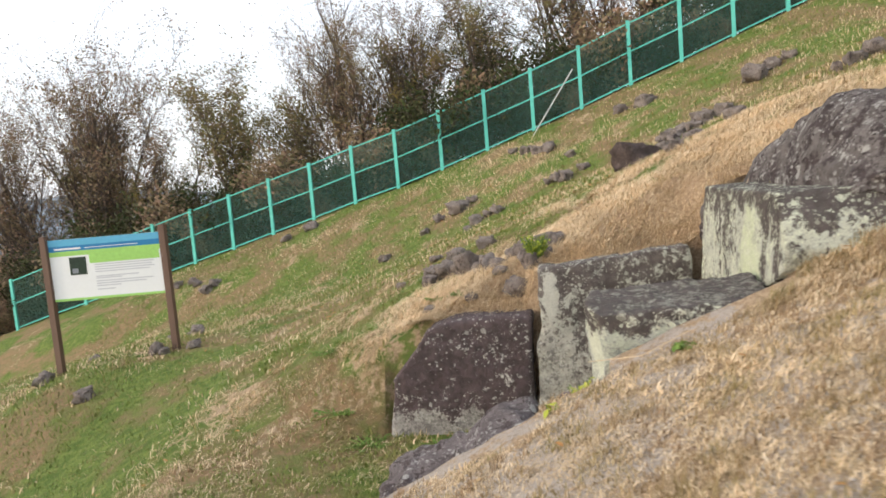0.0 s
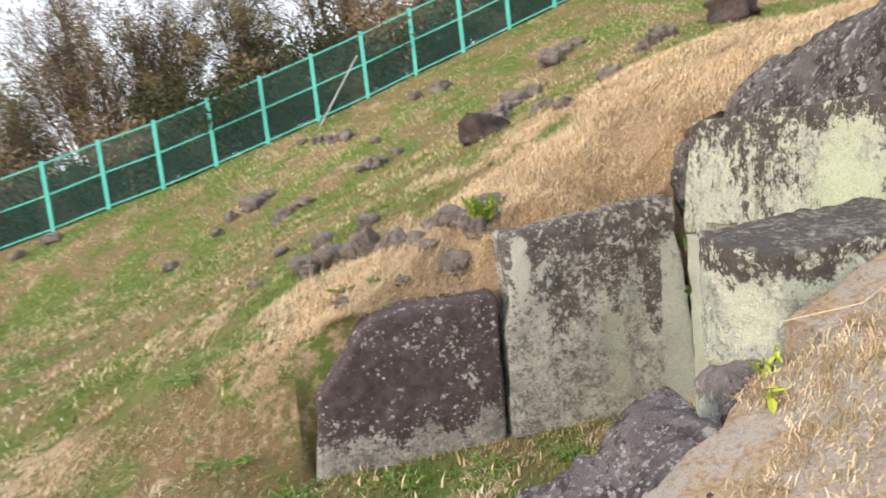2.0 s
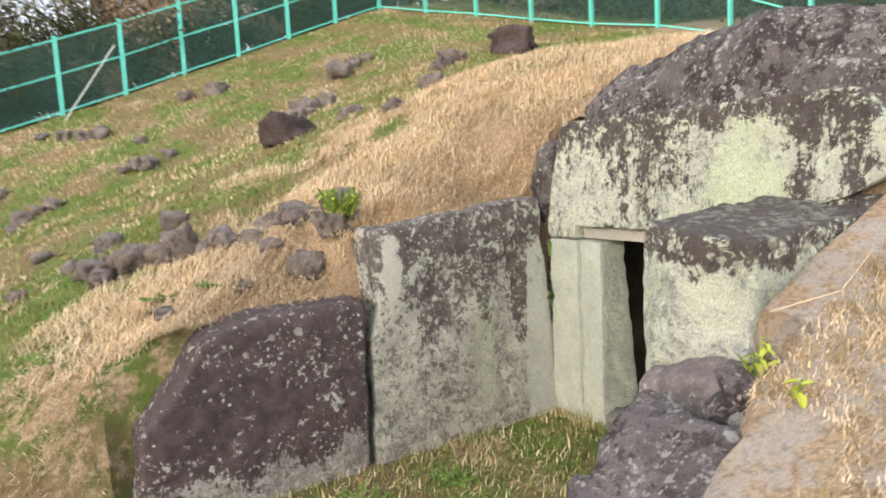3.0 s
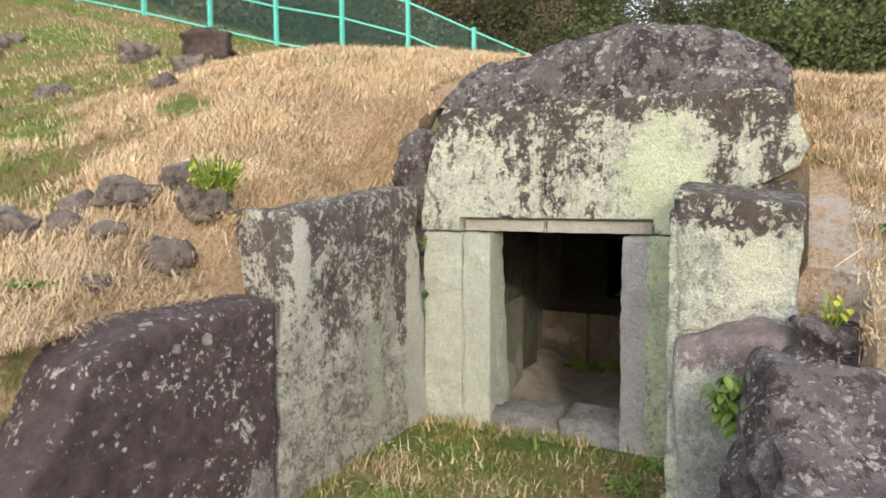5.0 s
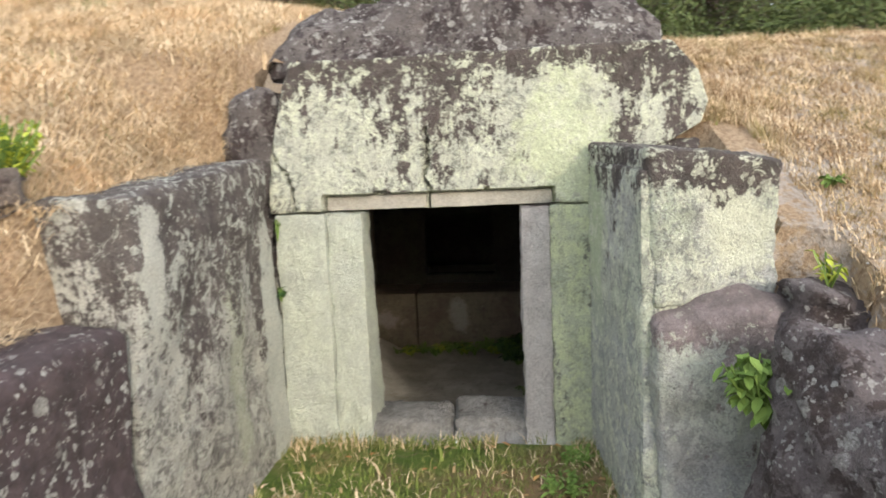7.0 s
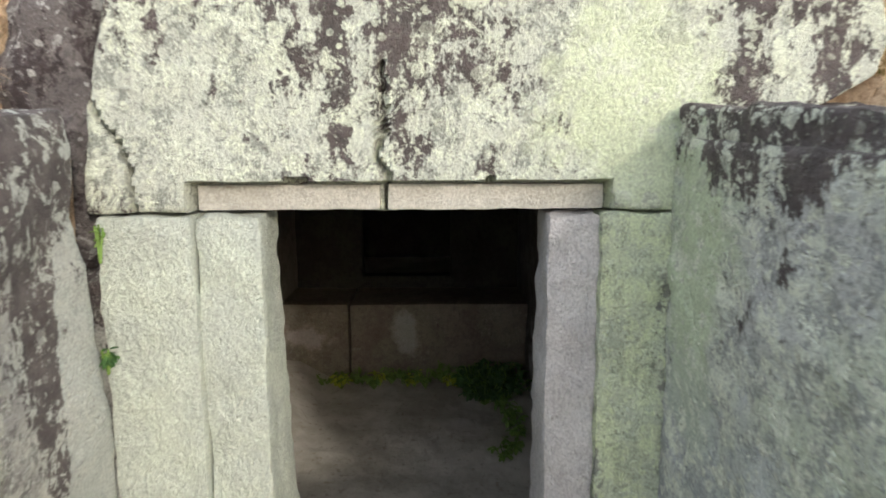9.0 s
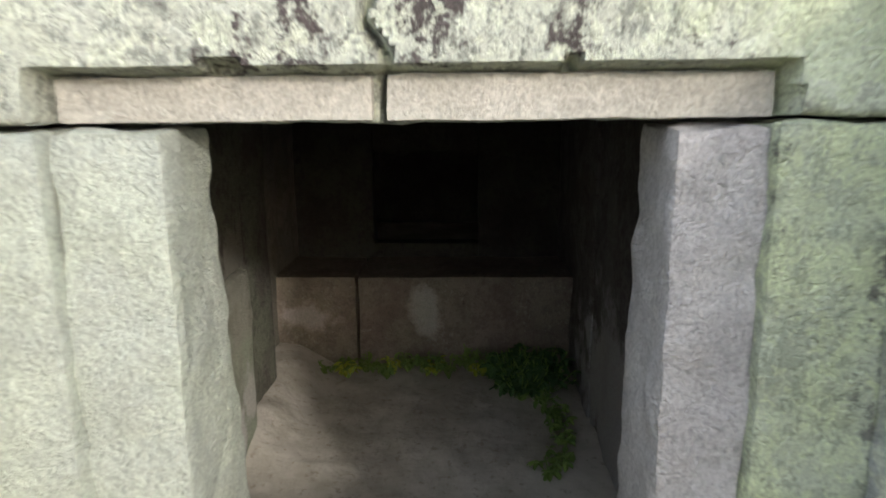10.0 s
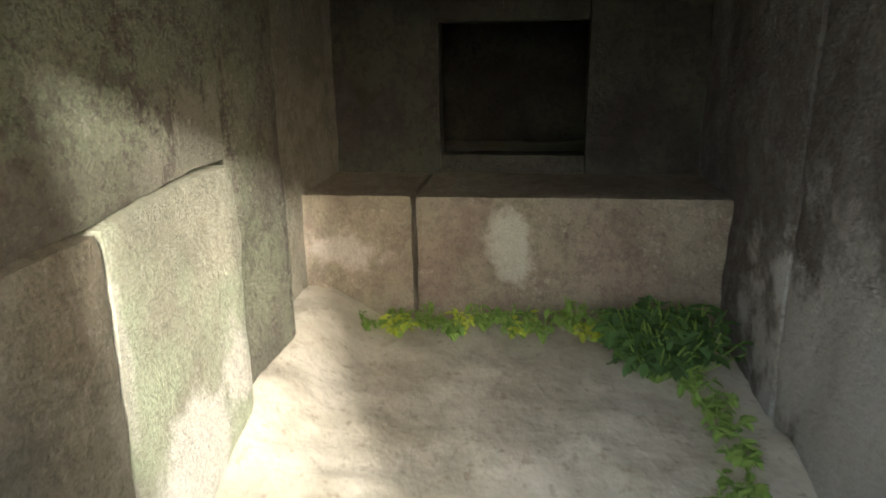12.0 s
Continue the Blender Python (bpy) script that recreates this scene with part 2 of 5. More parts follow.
# Upper wall slabs: the shade high in the chamber is mixed into this colour.
m_in = stone_mat("shaded_chamber_stone", (0.11, 0.10, 0.08), (0.16, 0.15, 0.12), (0.07, 0.06, 0.05), 0.02, (0.38, 0.37, 0.32), 0.3, spots=0.64, green=(0.20, 0.22, 0.15), green_amt=0.6, mottle=0.5, relief=0.012,
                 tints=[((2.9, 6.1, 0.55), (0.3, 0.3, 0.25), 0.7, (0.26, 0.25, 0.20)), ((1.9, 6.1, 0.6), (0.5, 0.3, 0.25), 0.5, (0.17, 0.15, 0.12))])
m_in_block = stone_mat("brown_grey_chamber_block", (0.20, 0.175, 0.13), (0.28, 0.255, 0.20), (0.11, 0.09, 0.075), -0.2, (0.42, 0.41, 0.36), 0.3, spots=0.66, green=(0.22, 0.22, 0.18), green_amt=0.6, mottle=0.4, relief=0.012)
# Ceiling, back panels and inner room: their deep shade is put into the colour.
m_in_dark = stone_mat("shade_dark_chamber_stone", (0.024, 0.020, 0.016), (0.045, 0.038, 0.030), (0.02, 0.017, 0.015), 0.0, (0.12, 0.11, 0.09), 0.2, spots=0.66, green=(0.07, 0.075, 0.05), green_amt=0.5, mottle=0.5, relief=0.012)
# Low pale patch paints light onto the wall over a grey smear; streak is real.
m_in_grey = stone_mat("grey_chamber_stone_lit_low", (0.10, 0.09, 0.082), (0.165, 0.155, 0.145), (0.05, 0.045, 0.04), -0.2, (0.36, 0.35, 0.34), 0.3, spots=0.64, mottle=0.5, relief=0.012,
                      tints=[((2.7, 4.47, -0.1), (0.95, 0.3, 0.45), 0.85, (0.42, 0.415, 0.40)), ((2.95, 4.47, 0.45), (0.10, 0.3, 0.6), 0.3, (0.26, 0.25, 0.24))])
m_in_brown = stone_mat("brown_chamber_stone", (0.17, 0.135, 0.105), (0.24, 0.195, 0.155), (0.12, 0.095, 0.075), -0.05, (0.46, 0.46, 0.40), 0.3, spots=0.64, green=(0.26, 0.25, 0.18), green_amt=0.5, mottle=0.35, relief=0.010,
                       tints=[((4.0, 5.33, -0.02), (0.2, 0.10, 0.17), 0.6, (0.46, 0.47, 0.40)), ((4.0, 6.08, -0.06), (0.2, 0.18, 0.10), 0.6, (0.50, 0.46, 0.42))])
m_in_peel = stone_mat("peeling_chamber_stone", (0.27, 0.265, 0.21), (0.36, 0.35, 0.28), (0.2, 0.18, 0.14), -0.2, (0.56, 0.55, 0.47), 0.3, spots=0.66, green=(0.38, 0.43, 0.31), green_amt=0.8, mottle=0.15, relief=0.010,
                      tints=[((2.68, 6.08, -0.22), (0.24, 0.3, 0.20), 0.95, (0.60, 0.59, 0.54)), ((2.40, 6.08, 0.2), (0.035, 0.3, 0.35), 0.7, (0.55, 0.54, 0.48)), ((2.92, 6.08, -0.08), (0.10, 0.3, 0.16), 0.9, (0.56, 0.55, 0.49))])
m_band = stone_mat("smooth_recess_stone", (0.46, 0.44, 0.38), (0.54, 0.52, 0.46), (0.25, 0.23, 0.2), -0.3, (0.6, 0.6, 0.52), 0.3, spots=0.66, mottle=0.2, relief=0.01)
m_sill = stone_mat("threshold_stone", (0.29, 0.28, 0.265), (0.38, 0.37, 0.35), CRUST, -0.1, (0.46, 0.45, 0.42), 0.4, spots=0.63)

k = Nodes("chamber_floor_earth")
col = k.mix(k.ramp(k.noise(4, 6), 0.35, 0.65), (0.38, 0.35, 0.285), (0.52, 0.49, 0.42))
col = k.mix(k.ramp(k.noise(26, 5), 0.55, 0.7, 0, 0.6), col, (0.24, 0.20, 0.14))
m_floor = k.finish(col, k.noise(14, 6), 0.012)

k = Nodes("hill_ground", 0.95)
n1, n2, n3 = k.noise(0.6, 7), k.noise(7, 6, rough=0.7), k.noise(45, 5, rough=0.75)
green = k.mix(k.ramp(n2, 0.35, 0.65), (0.085, 0.145, 0.025), (0.18, 0.24, 0.055))
olive = k.mix(k.ramp(n2, 0.4, 0.62), (0.30, 0.20, 0.11), (0.19, 0.17, 0.07))
straw = k.mix(k.ramp(n3, 0.35, 0.65), (0.31, 0.21, 0.13), (0.62, 0.47, 0.31))
soil = k.mix(k.ramp(n3, 0.35, 0.65), (0.40, 0.335, 0.275), (0.57, 0.505, 0.44))
col = k.mix(k.ramp(n1, 0.44, 0.56), green, olive)
col = k.mix(k.ramp(k.math("ADD", k.attr("dry"), k.math("MULTIPLY", k.math("SUBTRACT", n2, 0.5), 1.6)), 0.4, 0.62), col, straw)
col = k.mix(k.ramp(k.math("ADD", k.attr("bare"), k.math("MULTIPLY", k.math("SUBTRACT", n2, 0.5), 1.8)), 0.42, 0.62), col, soil)
col = k.mix(k.ramp(n3, 0.5, 0.78, 0, 0.55), col, (0.09, 0.065, 0.045))
col = k.mix(k.ramp(k.noise(18, 6, rough=0.7), 0.56, 0.66, 0, 0.45), col, (0.22, 0.16, 0.11))
m_ground = k.finish(col, k.math("ADD", n3, k.math("MULTIPLY", n2, 1.5)), 0.04)


def blade_mat(name, a, b, c, patch=None):
    k = Nodes(name, 0.8)
    r = k.n("ShaderNodeNewGeometry").outputs["Random Per Island"]
    col = k.mix(r, a, b)
    col = k.mix(k.ramp(k.noise(2.5, 3), 0.4, 0.65), col, c)
    if patch:
        col = k.mix(k.ramp(k.noise(1.3, 7, rough=0.75), 0.48, 0.62, 0.0, 0.6), col, patch)
    k.put(k.b.inputs["Subsurface Weight"], 0.0)
    return k.finish(col)


m_straw = blade_mat("dry_straw", (0.46, 0.33, 0.185), (0.92, 0.77, 0.54), (0.74, 0.56, 0.35), (0.46, 0.36, 0.235))
m_green = blade_mat("short_green_grass", (0.10, 0.155, 0.028), (0.24, 0.285, 0.07), (0.28, 0.25, 0.10), (0.15, 0.22, 0.045))
m_herb = blade_mat("herb_leaves", (0.08, 0.15, 0.03), (0.22, 0.32, 0.08), (0.15, 0.23, 0.05))
m_yell = blade_mat("yellow_green_leaves", (0.30, 0.36, 0.04), (0.48, 0.50, 0.08), (0.36, 0.42, 0.05))
m_fall = blade_mat("fallen_leaves", (0.42, 0.26, 0.10), (0.55, 0.44, 0.26), (0.40, 0.20, 0.07))
m_fern = blade_mat("dark_fern", (0.03, 0.07, 0.02), (0.08, 0.16, 0.04), (0.05, 0.10, 0.03))
m_leaf_a = blade_mat("olive_tree_leaves", (0.11, 0.12, 0.045), (0.32, 0.29, 0.12), (0.26, 0.18, 0.10))
m_leaf_b = blade_mat("rust_tree_leaves", (0.20, 0.12, 0.085), (0.38, 0.25, 0.17), (0.24, 0.21, 0.11))
m_leaf_c = blade_mat("yellow_tree_leaves", (0.28, 0.22, 0.05), (0.42, 0.30, 0.07), (0.16, 0.14, 0.05))
m_leaf_d = blade_mat("evergreen_leaves", (0.025, 0.045, 0.015), (0.08, 0.10, 0.03), (0.06, 0.05, 0.025))

k = Nodes("bark")
m_bark = k.finish(k.mix(k.ramp(k.noise(9, 5, vec=k.scaled(k.pos, (1, 1, 0.2))), 0.35, 0.65), (0.07, 0.055, 0.045), (0.16, 0.13, 0.11)), k.noise(30), 0.02)
k = Nodes("turquoise_paint", 0.5)
m_teal = k.finish(k.mix(k.ramp(k.noise(5, 5), 0.5, 0.75), (0.13, 0.60, 0.51), (0.19, 0.66, 0.57)), k.noise(60), 0.002)
k = Nodes("green_wire", 0.6)
m_wire = k.finish(k.mix(k.noise(4), (0.05, 0.14, 0.115), (0.09, 0.20, 0.17)))
k = Nodes("dark_brown_post", 0.6)
m_brown = k.finish(k.mix(k.noise(6, vec=k.scaled(k.pos, (1, 1, 0.1))), (0.10, 0.06, 0.045), (0.17, 0.11, 0.08)), k.noise(50), 0.003)


def plain(name, c, rough=0.6, var=0.12):
    k = Nodes(name, rough)
    return k.finish(k.mix(k.noise(18, 4), tuple(v * (1 - var) for v in c), tuple(min(1, v * (1 + var)) for v in c)))


m_white, m_blue, m_sky, m_lime, m_ink = (plain("board_white", (0.80, 0.82, 0.82), 0.4, 0.04), plain("board_blue", (0.03, 0.20, 0.42), 0.4),
    plain("board_sky", (0.12, 0.42, 0.62), 0.4), plain("board_lime", (0.34, 0.62, 0.16), 0.4, 0.2), plain("print_grey", (0.25, 0.27, 0.3), 0.5))


# ---- mesh helpers ----
def mesh_ob(name, verts, faces, mat, parent=None, label="", category="", group="", kind="", smooth=True):
    me = bpy.data.meshes.new(name)
    me.from_pydata([tuple(v) for v in verts], [], faces)
    me.materials.append(mat)
    if smooth:
        me.shade_smooth()
        me.set_sharp_from_angle(angle=radians(42))
    ob = new(name, me)
    ob.parent = parent
    return tagged(ob, label, category, group, kind)


def thing(name, at, label, category, group="", kind=""):
    ob = new(name)
    ob.location = at
    bpy.context.view_layer.update()
    return tagged(ob, label, category, group, kind)


def part(name, bm, mat, parent, label=""):
    me = bpy.data.meshes.new(name)
    bm.to_mesh(me)
    bm.free()
    me.materials.append(mat)
    ob = new(name, me)
    ob.parent = parent
    return tagged(ob, label)


def fbm(p, f, seed=0.0, octaves=3):
    v, a = 0.0, 1.0
    q = Vector(p) * f + Vector((seed, seed * 1.7, -seed))
    for _ in range(octaves):
        v += a * noise.noise(q)
        q, a = q * 2.03, a * 0.5
    return v


def lerp(a, b, t):
    return a + (b - a) * t


def curve(points):
    """A piecewise linear function through the points."""
    xs, ys = [p[0] for p in points], [p[1] for p in points]
    return lambda t: float(np.interp(t, xs, ys))


def stone(name, size, warp, mat, step=0.04, edge=0.04, rough=0.012, lumps=0.03, seed=1.0, parent=None, **tags):
    """A hewn or rough stone: a box of that size with rounded edges, bent by warp(u, v, w), u, v, w from 0 to 1, and roughened by noise."""
    n = [max(2, min(170, round(s / step))) for s in size]
    half = [s / 2 for s in size]
    edge = min(edge, min(half) * 0.98)
    ids, verts, faces = {}, [], []

    def vert(i, j, l):
        key = (i, j, l)
        if key not in ids:
            p = [(-1 + 2 * a / m) * h for a, m, h in zip(key, n, half)]
            q = [max(-h + edge, min(h - edge, c)) for c, h in zip(p, half)]
            d = Vector(p) - Vector(q)
            if d.length > 1e-9:
                flat = max(abs(c) for c in d)
                p = Vector(q) + d.normalized() * flat
            uvw = [(c / h + 1) / 2 for c, h in zip(p, half)]
            w = Vector(warp(*uvw))
            out = Vector([c / h for c, h in zip(p, half)])
            out = Vector([c ** 5 for c in out])
            if out.length > 1e-6:
                out.normalize()
            amp = lumps * fbm(w, 2.3, seed, 2) + rough * fbm(w, 11.0, seed + 7, 3)
            ids[key] = len(verts)
            verts.append(w + out * amp)
        return ids[key]

    for axis in range(3):
        a, b = (axis + 1) % 3, (axis + 2) % 3
        for side in (0, n[axis]):
            for i in range(n[a]):
                for j in range(n[b]):
                    quad = []
                    for di, dj in ((0, 0), (1, 0), (1, 1), (0, 1)):
                        key = [0, 0, 0]
                        key[axis], key[a], key[b] = side, i + di, j + dj
                        quad.append(vert(*key))
                    faces.append(quad if side else quad[::-1])
    return mesh_ob(name, verts, faces, mat, parent=parent, **tags)


def box_stone(name, lo, hi, mat, **kw):
    size = [b - a for a, b in zip(lo, hi)]
    return stone(name, size, lambda u, v, w: (lerp(lo[0], hi[0], u), lerp(lo[1], hi[1], v), lerp(lo[2], hi[2], w)), mat, **kw)


def rock(name, centre, size, mat, seed, step=0.05, sink=0.25, **tags):
    """A rounded field stone, partly sunk into the ground."""
    bm = bmesh.new()
    bmesh.ops.create_icosphere(bm, subdivisions=3 if max(size) > 0.25 else 2, radius=1)
    r = random.Random(seed)
    rot = Euler((r.uniform(-0.3, 0.3), r.uniform(-0.3, 0.3), r.uniform(0, 6.3))).to_matrix()
    for v in bm.verts:
        p = v.co.copy()
        p = Vector([math.copysign(abs(c) ** 0.62, c) for c in p])
        p *= 0.82 + 0.50 * fbm(v.co, 1.2, seed * 3.7, 2) + 0.13 * fbm(v.co, 4, seed, 2)
        v.co = rot @ Vector([c * s / 2 for c, s in zip(p, size)])
    me = bpy.data.meshes.new(name)
    bm.to_mesh(me)
    bm.free()
    me.materials.append(mat)
    me.shade_smooth()
    ob = new(name, me)
    ob.location = (centre[0], centre[1], centre[2] + size[2] * (0.5 - sink))
    return tagged(ob, **tags)


def beam(bm, a, b, w, d=None, sides=4):
    """A bar from a to b."""
    a, b = Vector(a), Vector(b)
    d = d or w
    way = (b - a).normalized()
    side = way.cross(Vector((0, 0, 1)))
    side = side.normalized() if side.length > 0.01 else Vector((1, 0, 0))
    up = side.cross(way).normalized()
    ring = []
    for p in (a, b):
        ring.append([bm.verts.new(p + side * (w / 2) * c * 1.414 + up * (d / 2) * s * 1.414)
                     for c, s in ((math.cos(2 * math.pi * (i + 0.5) / sides), math.sin(2 * math.pi * (i + 0.5) / sides)) for i in range(sides))])
    for i in range(sides):
        j = (i + 1) % sides
        bm.faces.new((ring[0][i], ring[0][j], ring[1][j], ring[1][i]))
    bm.faces.new(ring[0][::-1])
    bm.faces.new(ring[1])
    return bm


# ---- the ground ----
def ss(a, b, x):
    t = min(1, max(0, (x - a) / (b - a)))
    return t * t * (3 - 2 * t)


BASE = curve([(-40, 0.2), (-6, 0.75), (0, 0.95), (3.5, 1.02), (5.0, 1.25), (6.3, 1.44), (7.0, 1.58), (8.5, 1.78), (10, 1.80), (13, 1.78), (15.5, 1.90), (17.3, 2.4), (22.6, 3.9), (26, 4.2), (40, 1.0), (90, -12)])


CREST = curve([(4, 3.4), (7, 3.3), (10, 3.3), (12, 4.2), (15, 6.6), (22.6, 9.2)])


def hill(x, y):
    s = lerp(0.43, 0.365, ss(7, 12, y))
    x0 = CREST(y)
    xs = x
    if x > x0 - 1.2:
        e = x - (x0 - 1.2)
        xs = x0 - 1.2 + 1.2 * (1 - math.exp(-e / 1.2)) if e < 20 else x0
        xs += lerp(-0.05, 0.42, ss(9, 15, y)) * max(0, x - x0 - 0.5)
    if x < -5:
        k = ss(8, 12, y) * (1 - ss(15, 19, y))
        xs = -5 + (x + 5) * (1 - 0.4 * k)
        xs += -(x + 5) * 0.16 * ss(17, 20, y)
    if x < 0:
        xs -= x * 0.10 * ss(17, 20, y)
    if x < -30:
        xs = -30 + (x + 30) * 0.3
    return BASE(y) + s * xs


SLAB_TOP = curve([(-2.9, 0.2), (-1.78, 0.80), (-1.4, 0.90), (-0.44, 0.92), (-0.32, 1.31), (1.0, 1.46), (1.12, 1.52), (1.3, 1.85), (1.7, 2.3), (2.0, 3.0)])


def ground_z(x, y):
    z = hill(x, y)
    if -2.9 < x < 2.0 and 6.2 < y < 8:
        z = min(z, SLAB_TOP(x) - 0.02 + 0.95 * (y - 6.40))
    if x < 1.2:
        north = 6.42 if x > -1.8 else 6.42 + (-1.8 - x) * 0.9
        south = 3.84 if x > 0.15 else 3.60 if x > -0.1 else 3.62 - (-0.1 - x) * 0.30
        edge = 0.2 if x > -1.8 else 0.35 + (-1.8 - x) * 1.5
        edge_s = 0.2 if x > -0.3 else 0.2 + (-0.3 - x) * 0.5
        inside = (1 - ss(north - edge, north, y)) * ss(south, south + edge_s, y)
        floor = -0.10 + 0.02 * x
        if x < -2.2:
            floor += (x + 2.2) * 0.05
        z = lerp(z, min(z, floor), inside)
    near = math.exp(-((x + 7.6) ** 2 + (y - 10.2) ** 2) / 7.0)
    z += (-0.30 + 0.10 * (x + 7.6) - z) * near
    z += 0.035 * fbm((x, y, 0), 0.8, 3, 2) * (1.0 if abs(y - 5.2) > 1.1 or x > 1.2 else 0.4)
    z += 0.012 * fbm((x, y, 0), 5.0, 9, 2)
    return z


def axis_lines(parts):
    out = []
    for a, b, step in parts:
        n = max(1, round((b - a) / step))
        out += [a + (b - a) * i / n for i in range(n)]
    return out + [parts[-1][1]]


def zones(x, y):
    """How dry and how bare the ground is, from 0 to 1."""
    wx, wy = x + 0.5 * fbm((x, y, 0), 0.7, 51, 2), y + 0.5 * fbm((x, y, 0), 0.7, 57, 2)
    mound = ss(-2.6, -0.7, wx + 0.22 * (6.5 - wy if wy < 6.5 else 0)) * (1 - ss(7.4, 9.6, wy - 0.45 * wx))
    west = 0.40 * ss(-7.0, -3.5, wx) * (1 - ss(8, 10, wy))
    dry = max(mound, west, 0.75 * (1 - ss(4.2, 5.4, wy)) * ss(-4.5, -3.0, wx) * (1 - ss(4, 6, wx)))
    dry = dry * 0.9 - 0.6 * ss(0.05, 0.4, fbm((x, y, 0), 1.5, 15, 3)) * ss(6.9, 7.6, y)
    dry += 0.45 * fbm((x, y, 0), 0.9, 5, 3) + 0.27 * ss(8, 10, y)
    court = ss(-3.4, -2.2, wx) * ss(4.1, 4.4, y) * (1 - ss(6.0, 6.3, y)) * (1 - ss(1.1, 1.2, x))
    dry = lerp(dry, 0.24 + 0.28 * fbm((x, y, 0), 2.2, 11, 2), court)
    bare = (1 - ss(3.2, 4.3, wy)) * (1 - ss(2.4, 5.2, wx)) * 0.60 + 0.30 * fbm((x, y, 0), 1.3, 8, 3) * (1 - ss(3.6, 4.4, y))
    return max(0, min(1, dry)), max(0, min(1, bare))


gx = axis_lines([(-900, -120, 130), (-120, -30, 9), (-30, -8, 1.0), (-8, -3, 0.25), (-3, 1.1, 0.07), (1.1, 1.5, 0.1), (1.5, 4, 0.12), (4, 10, 0.4), (10, 30, 1.4), (30, 120, 9), (120, 900, 130)])
gy = axis_lines([(-900, -120, 130), (-120, -20, 9), (-20, -2, 1.0), (-2, 2, 0.16), (2, 4.3, 0.07), (4.3, 6.08, 0.08), (6.08, 6.3, 0.07), (6.3, 6.8, 0.05), (6.8, 9, 0.1), (9, 24, 0.35), (24, 40, 1.2), (40, 120, 8), (120, 900, 130)])
gv, gf = [], []
for y in gy:
    for x in gx:
        cx, cy = max(-120, min(120, x)), max(-60, min(120, y))
        z = ground_z(cx, cy)
        far = max(0.0, math.hypot(x, y) - 45)
        z = z - 9 * (1 - math.exp(-far / 40))
        gv.append((x, y, z))
for j in range(len(gy) - 1):
    for i in range(len(gx) - 1):
        mx, my = (gx[i] + gx[i + 1]) / 2, (gy[j] + gy[j + 1]) / 2
        if 1.1 < mx < 1.5 and 4.1 < my < 6.12:
            continue
        a = j * len(gx) + i
        gf.append((a, a + 1, a + 1 + len(gx), a + len(gx)))
ground = mesh_ob("ground", gv, gf, m_ground, label="hillside of dry straw, green grass and bare soil", category="ground", kind="structure")
dry_at, bare_at = ground.data.attributes.new("dry", "FLOAT", "POINT"), ground.data.attributes.new("bare", "FLOAT", "POINT")
zs = [zones(v[0], v[1]) for v in gv]
dry_at.data.foreach_set("value", [d for d, b in zs])
bare_at.data.foreach_set("value", [b for d, b in zs])

# ---- the tomb front ----
def upright(lo_y, hi_y, left, right, bottom, top):
    """A slab along x: left(v), right(v), bottom(u), top(u); lo_y is its south face."""
    return lambda u, v, w: (lerp(left(w), right(w), u), lerp(lo_y, hi_y, v), lerp(bottom(u), top(u), w))


S = dict(category="stone slab", group="stones of the tomb front")
stone("wing_slab", (1.42, 0.34, 1.7), upright(6.07, 6.42, curve([(0, -0.36), (0.6, -0.33), (0.7, -0.27), (1, -0.27)]), curve([(0, 1.16), (0.7, 1.08), (1, 1.02)]),
      curve([(0, -0.3), (1, -0.3)]), curve([(0, 1.36), (0.5, 1.42), (1, 1.50)])), m_wing, step=0.035, edge=0.03, seed=2,
      label="tall grey retaining slab streaked with lichen, beside the tomb door", **S)
stone("low_slab", (1.4, 0.4, 1.25), upright(6.06, 6.48, curve([(0, -1.76), (0.6, -1.68), (0.82, -1.45), (1, -1.32)]), curve([(0, -0.40), (1, -0.35)]),
      curve([(0, -0.3), (1, -0.3)]), curve([(0, 0.86), (0.2, 0.93), (1, 0.95)])), m_low, step=0.03, edge=0.05, seed=4, lumps=0.02,
      label="low dark brown retaining slab with pale lichen spots, in the grass", **S)
RIGHT_END = curve([(0, 4.33), (0.26, 4.31), (0.38, 4.0), (0.48, 3.86), (0.62, 3.82), (0.8, 3.87), (1, 4.0)])


def lintel_face(u, v, w):
    y = lerp(RIGHT_END(w), lerp(6.09, 5.94, w * w) + 0.16 * u, v)
    z = lerp(1.197, 1.99, w)
    x = 1.10 + 0.62 * u + 0.03 * w
    front = 1 - u
    if 4.585 < y < 5.80 and z < 1.288 + 0.008 * fbm((0, y, 0), 9, 3):
        x += 0.088 * front
    centre = 5.238 + 0.035 * fbm((0, 0, z), 7, 4)
    side = lerp(5.95, 6.06, ss(1.2, 1.6, z)) + 0.02 * fbm((0, 0, z), 7, 6)
    for crack, reach in ((centre, 1.62), (side, 1.75)):
        if z < reach and abs(y - crack) < 0.0085:
            x += 0.045 * front
    return x, y, z


stone("lintel", (0.62, 2.2, 0.8), lintel_face, m_lintel, step=0.0135, edge=0.015, seed=6, lumps=0.012, rough=0.006, label="broad lintel stone mottled with pale green lichen, cracked in the middle", **S)
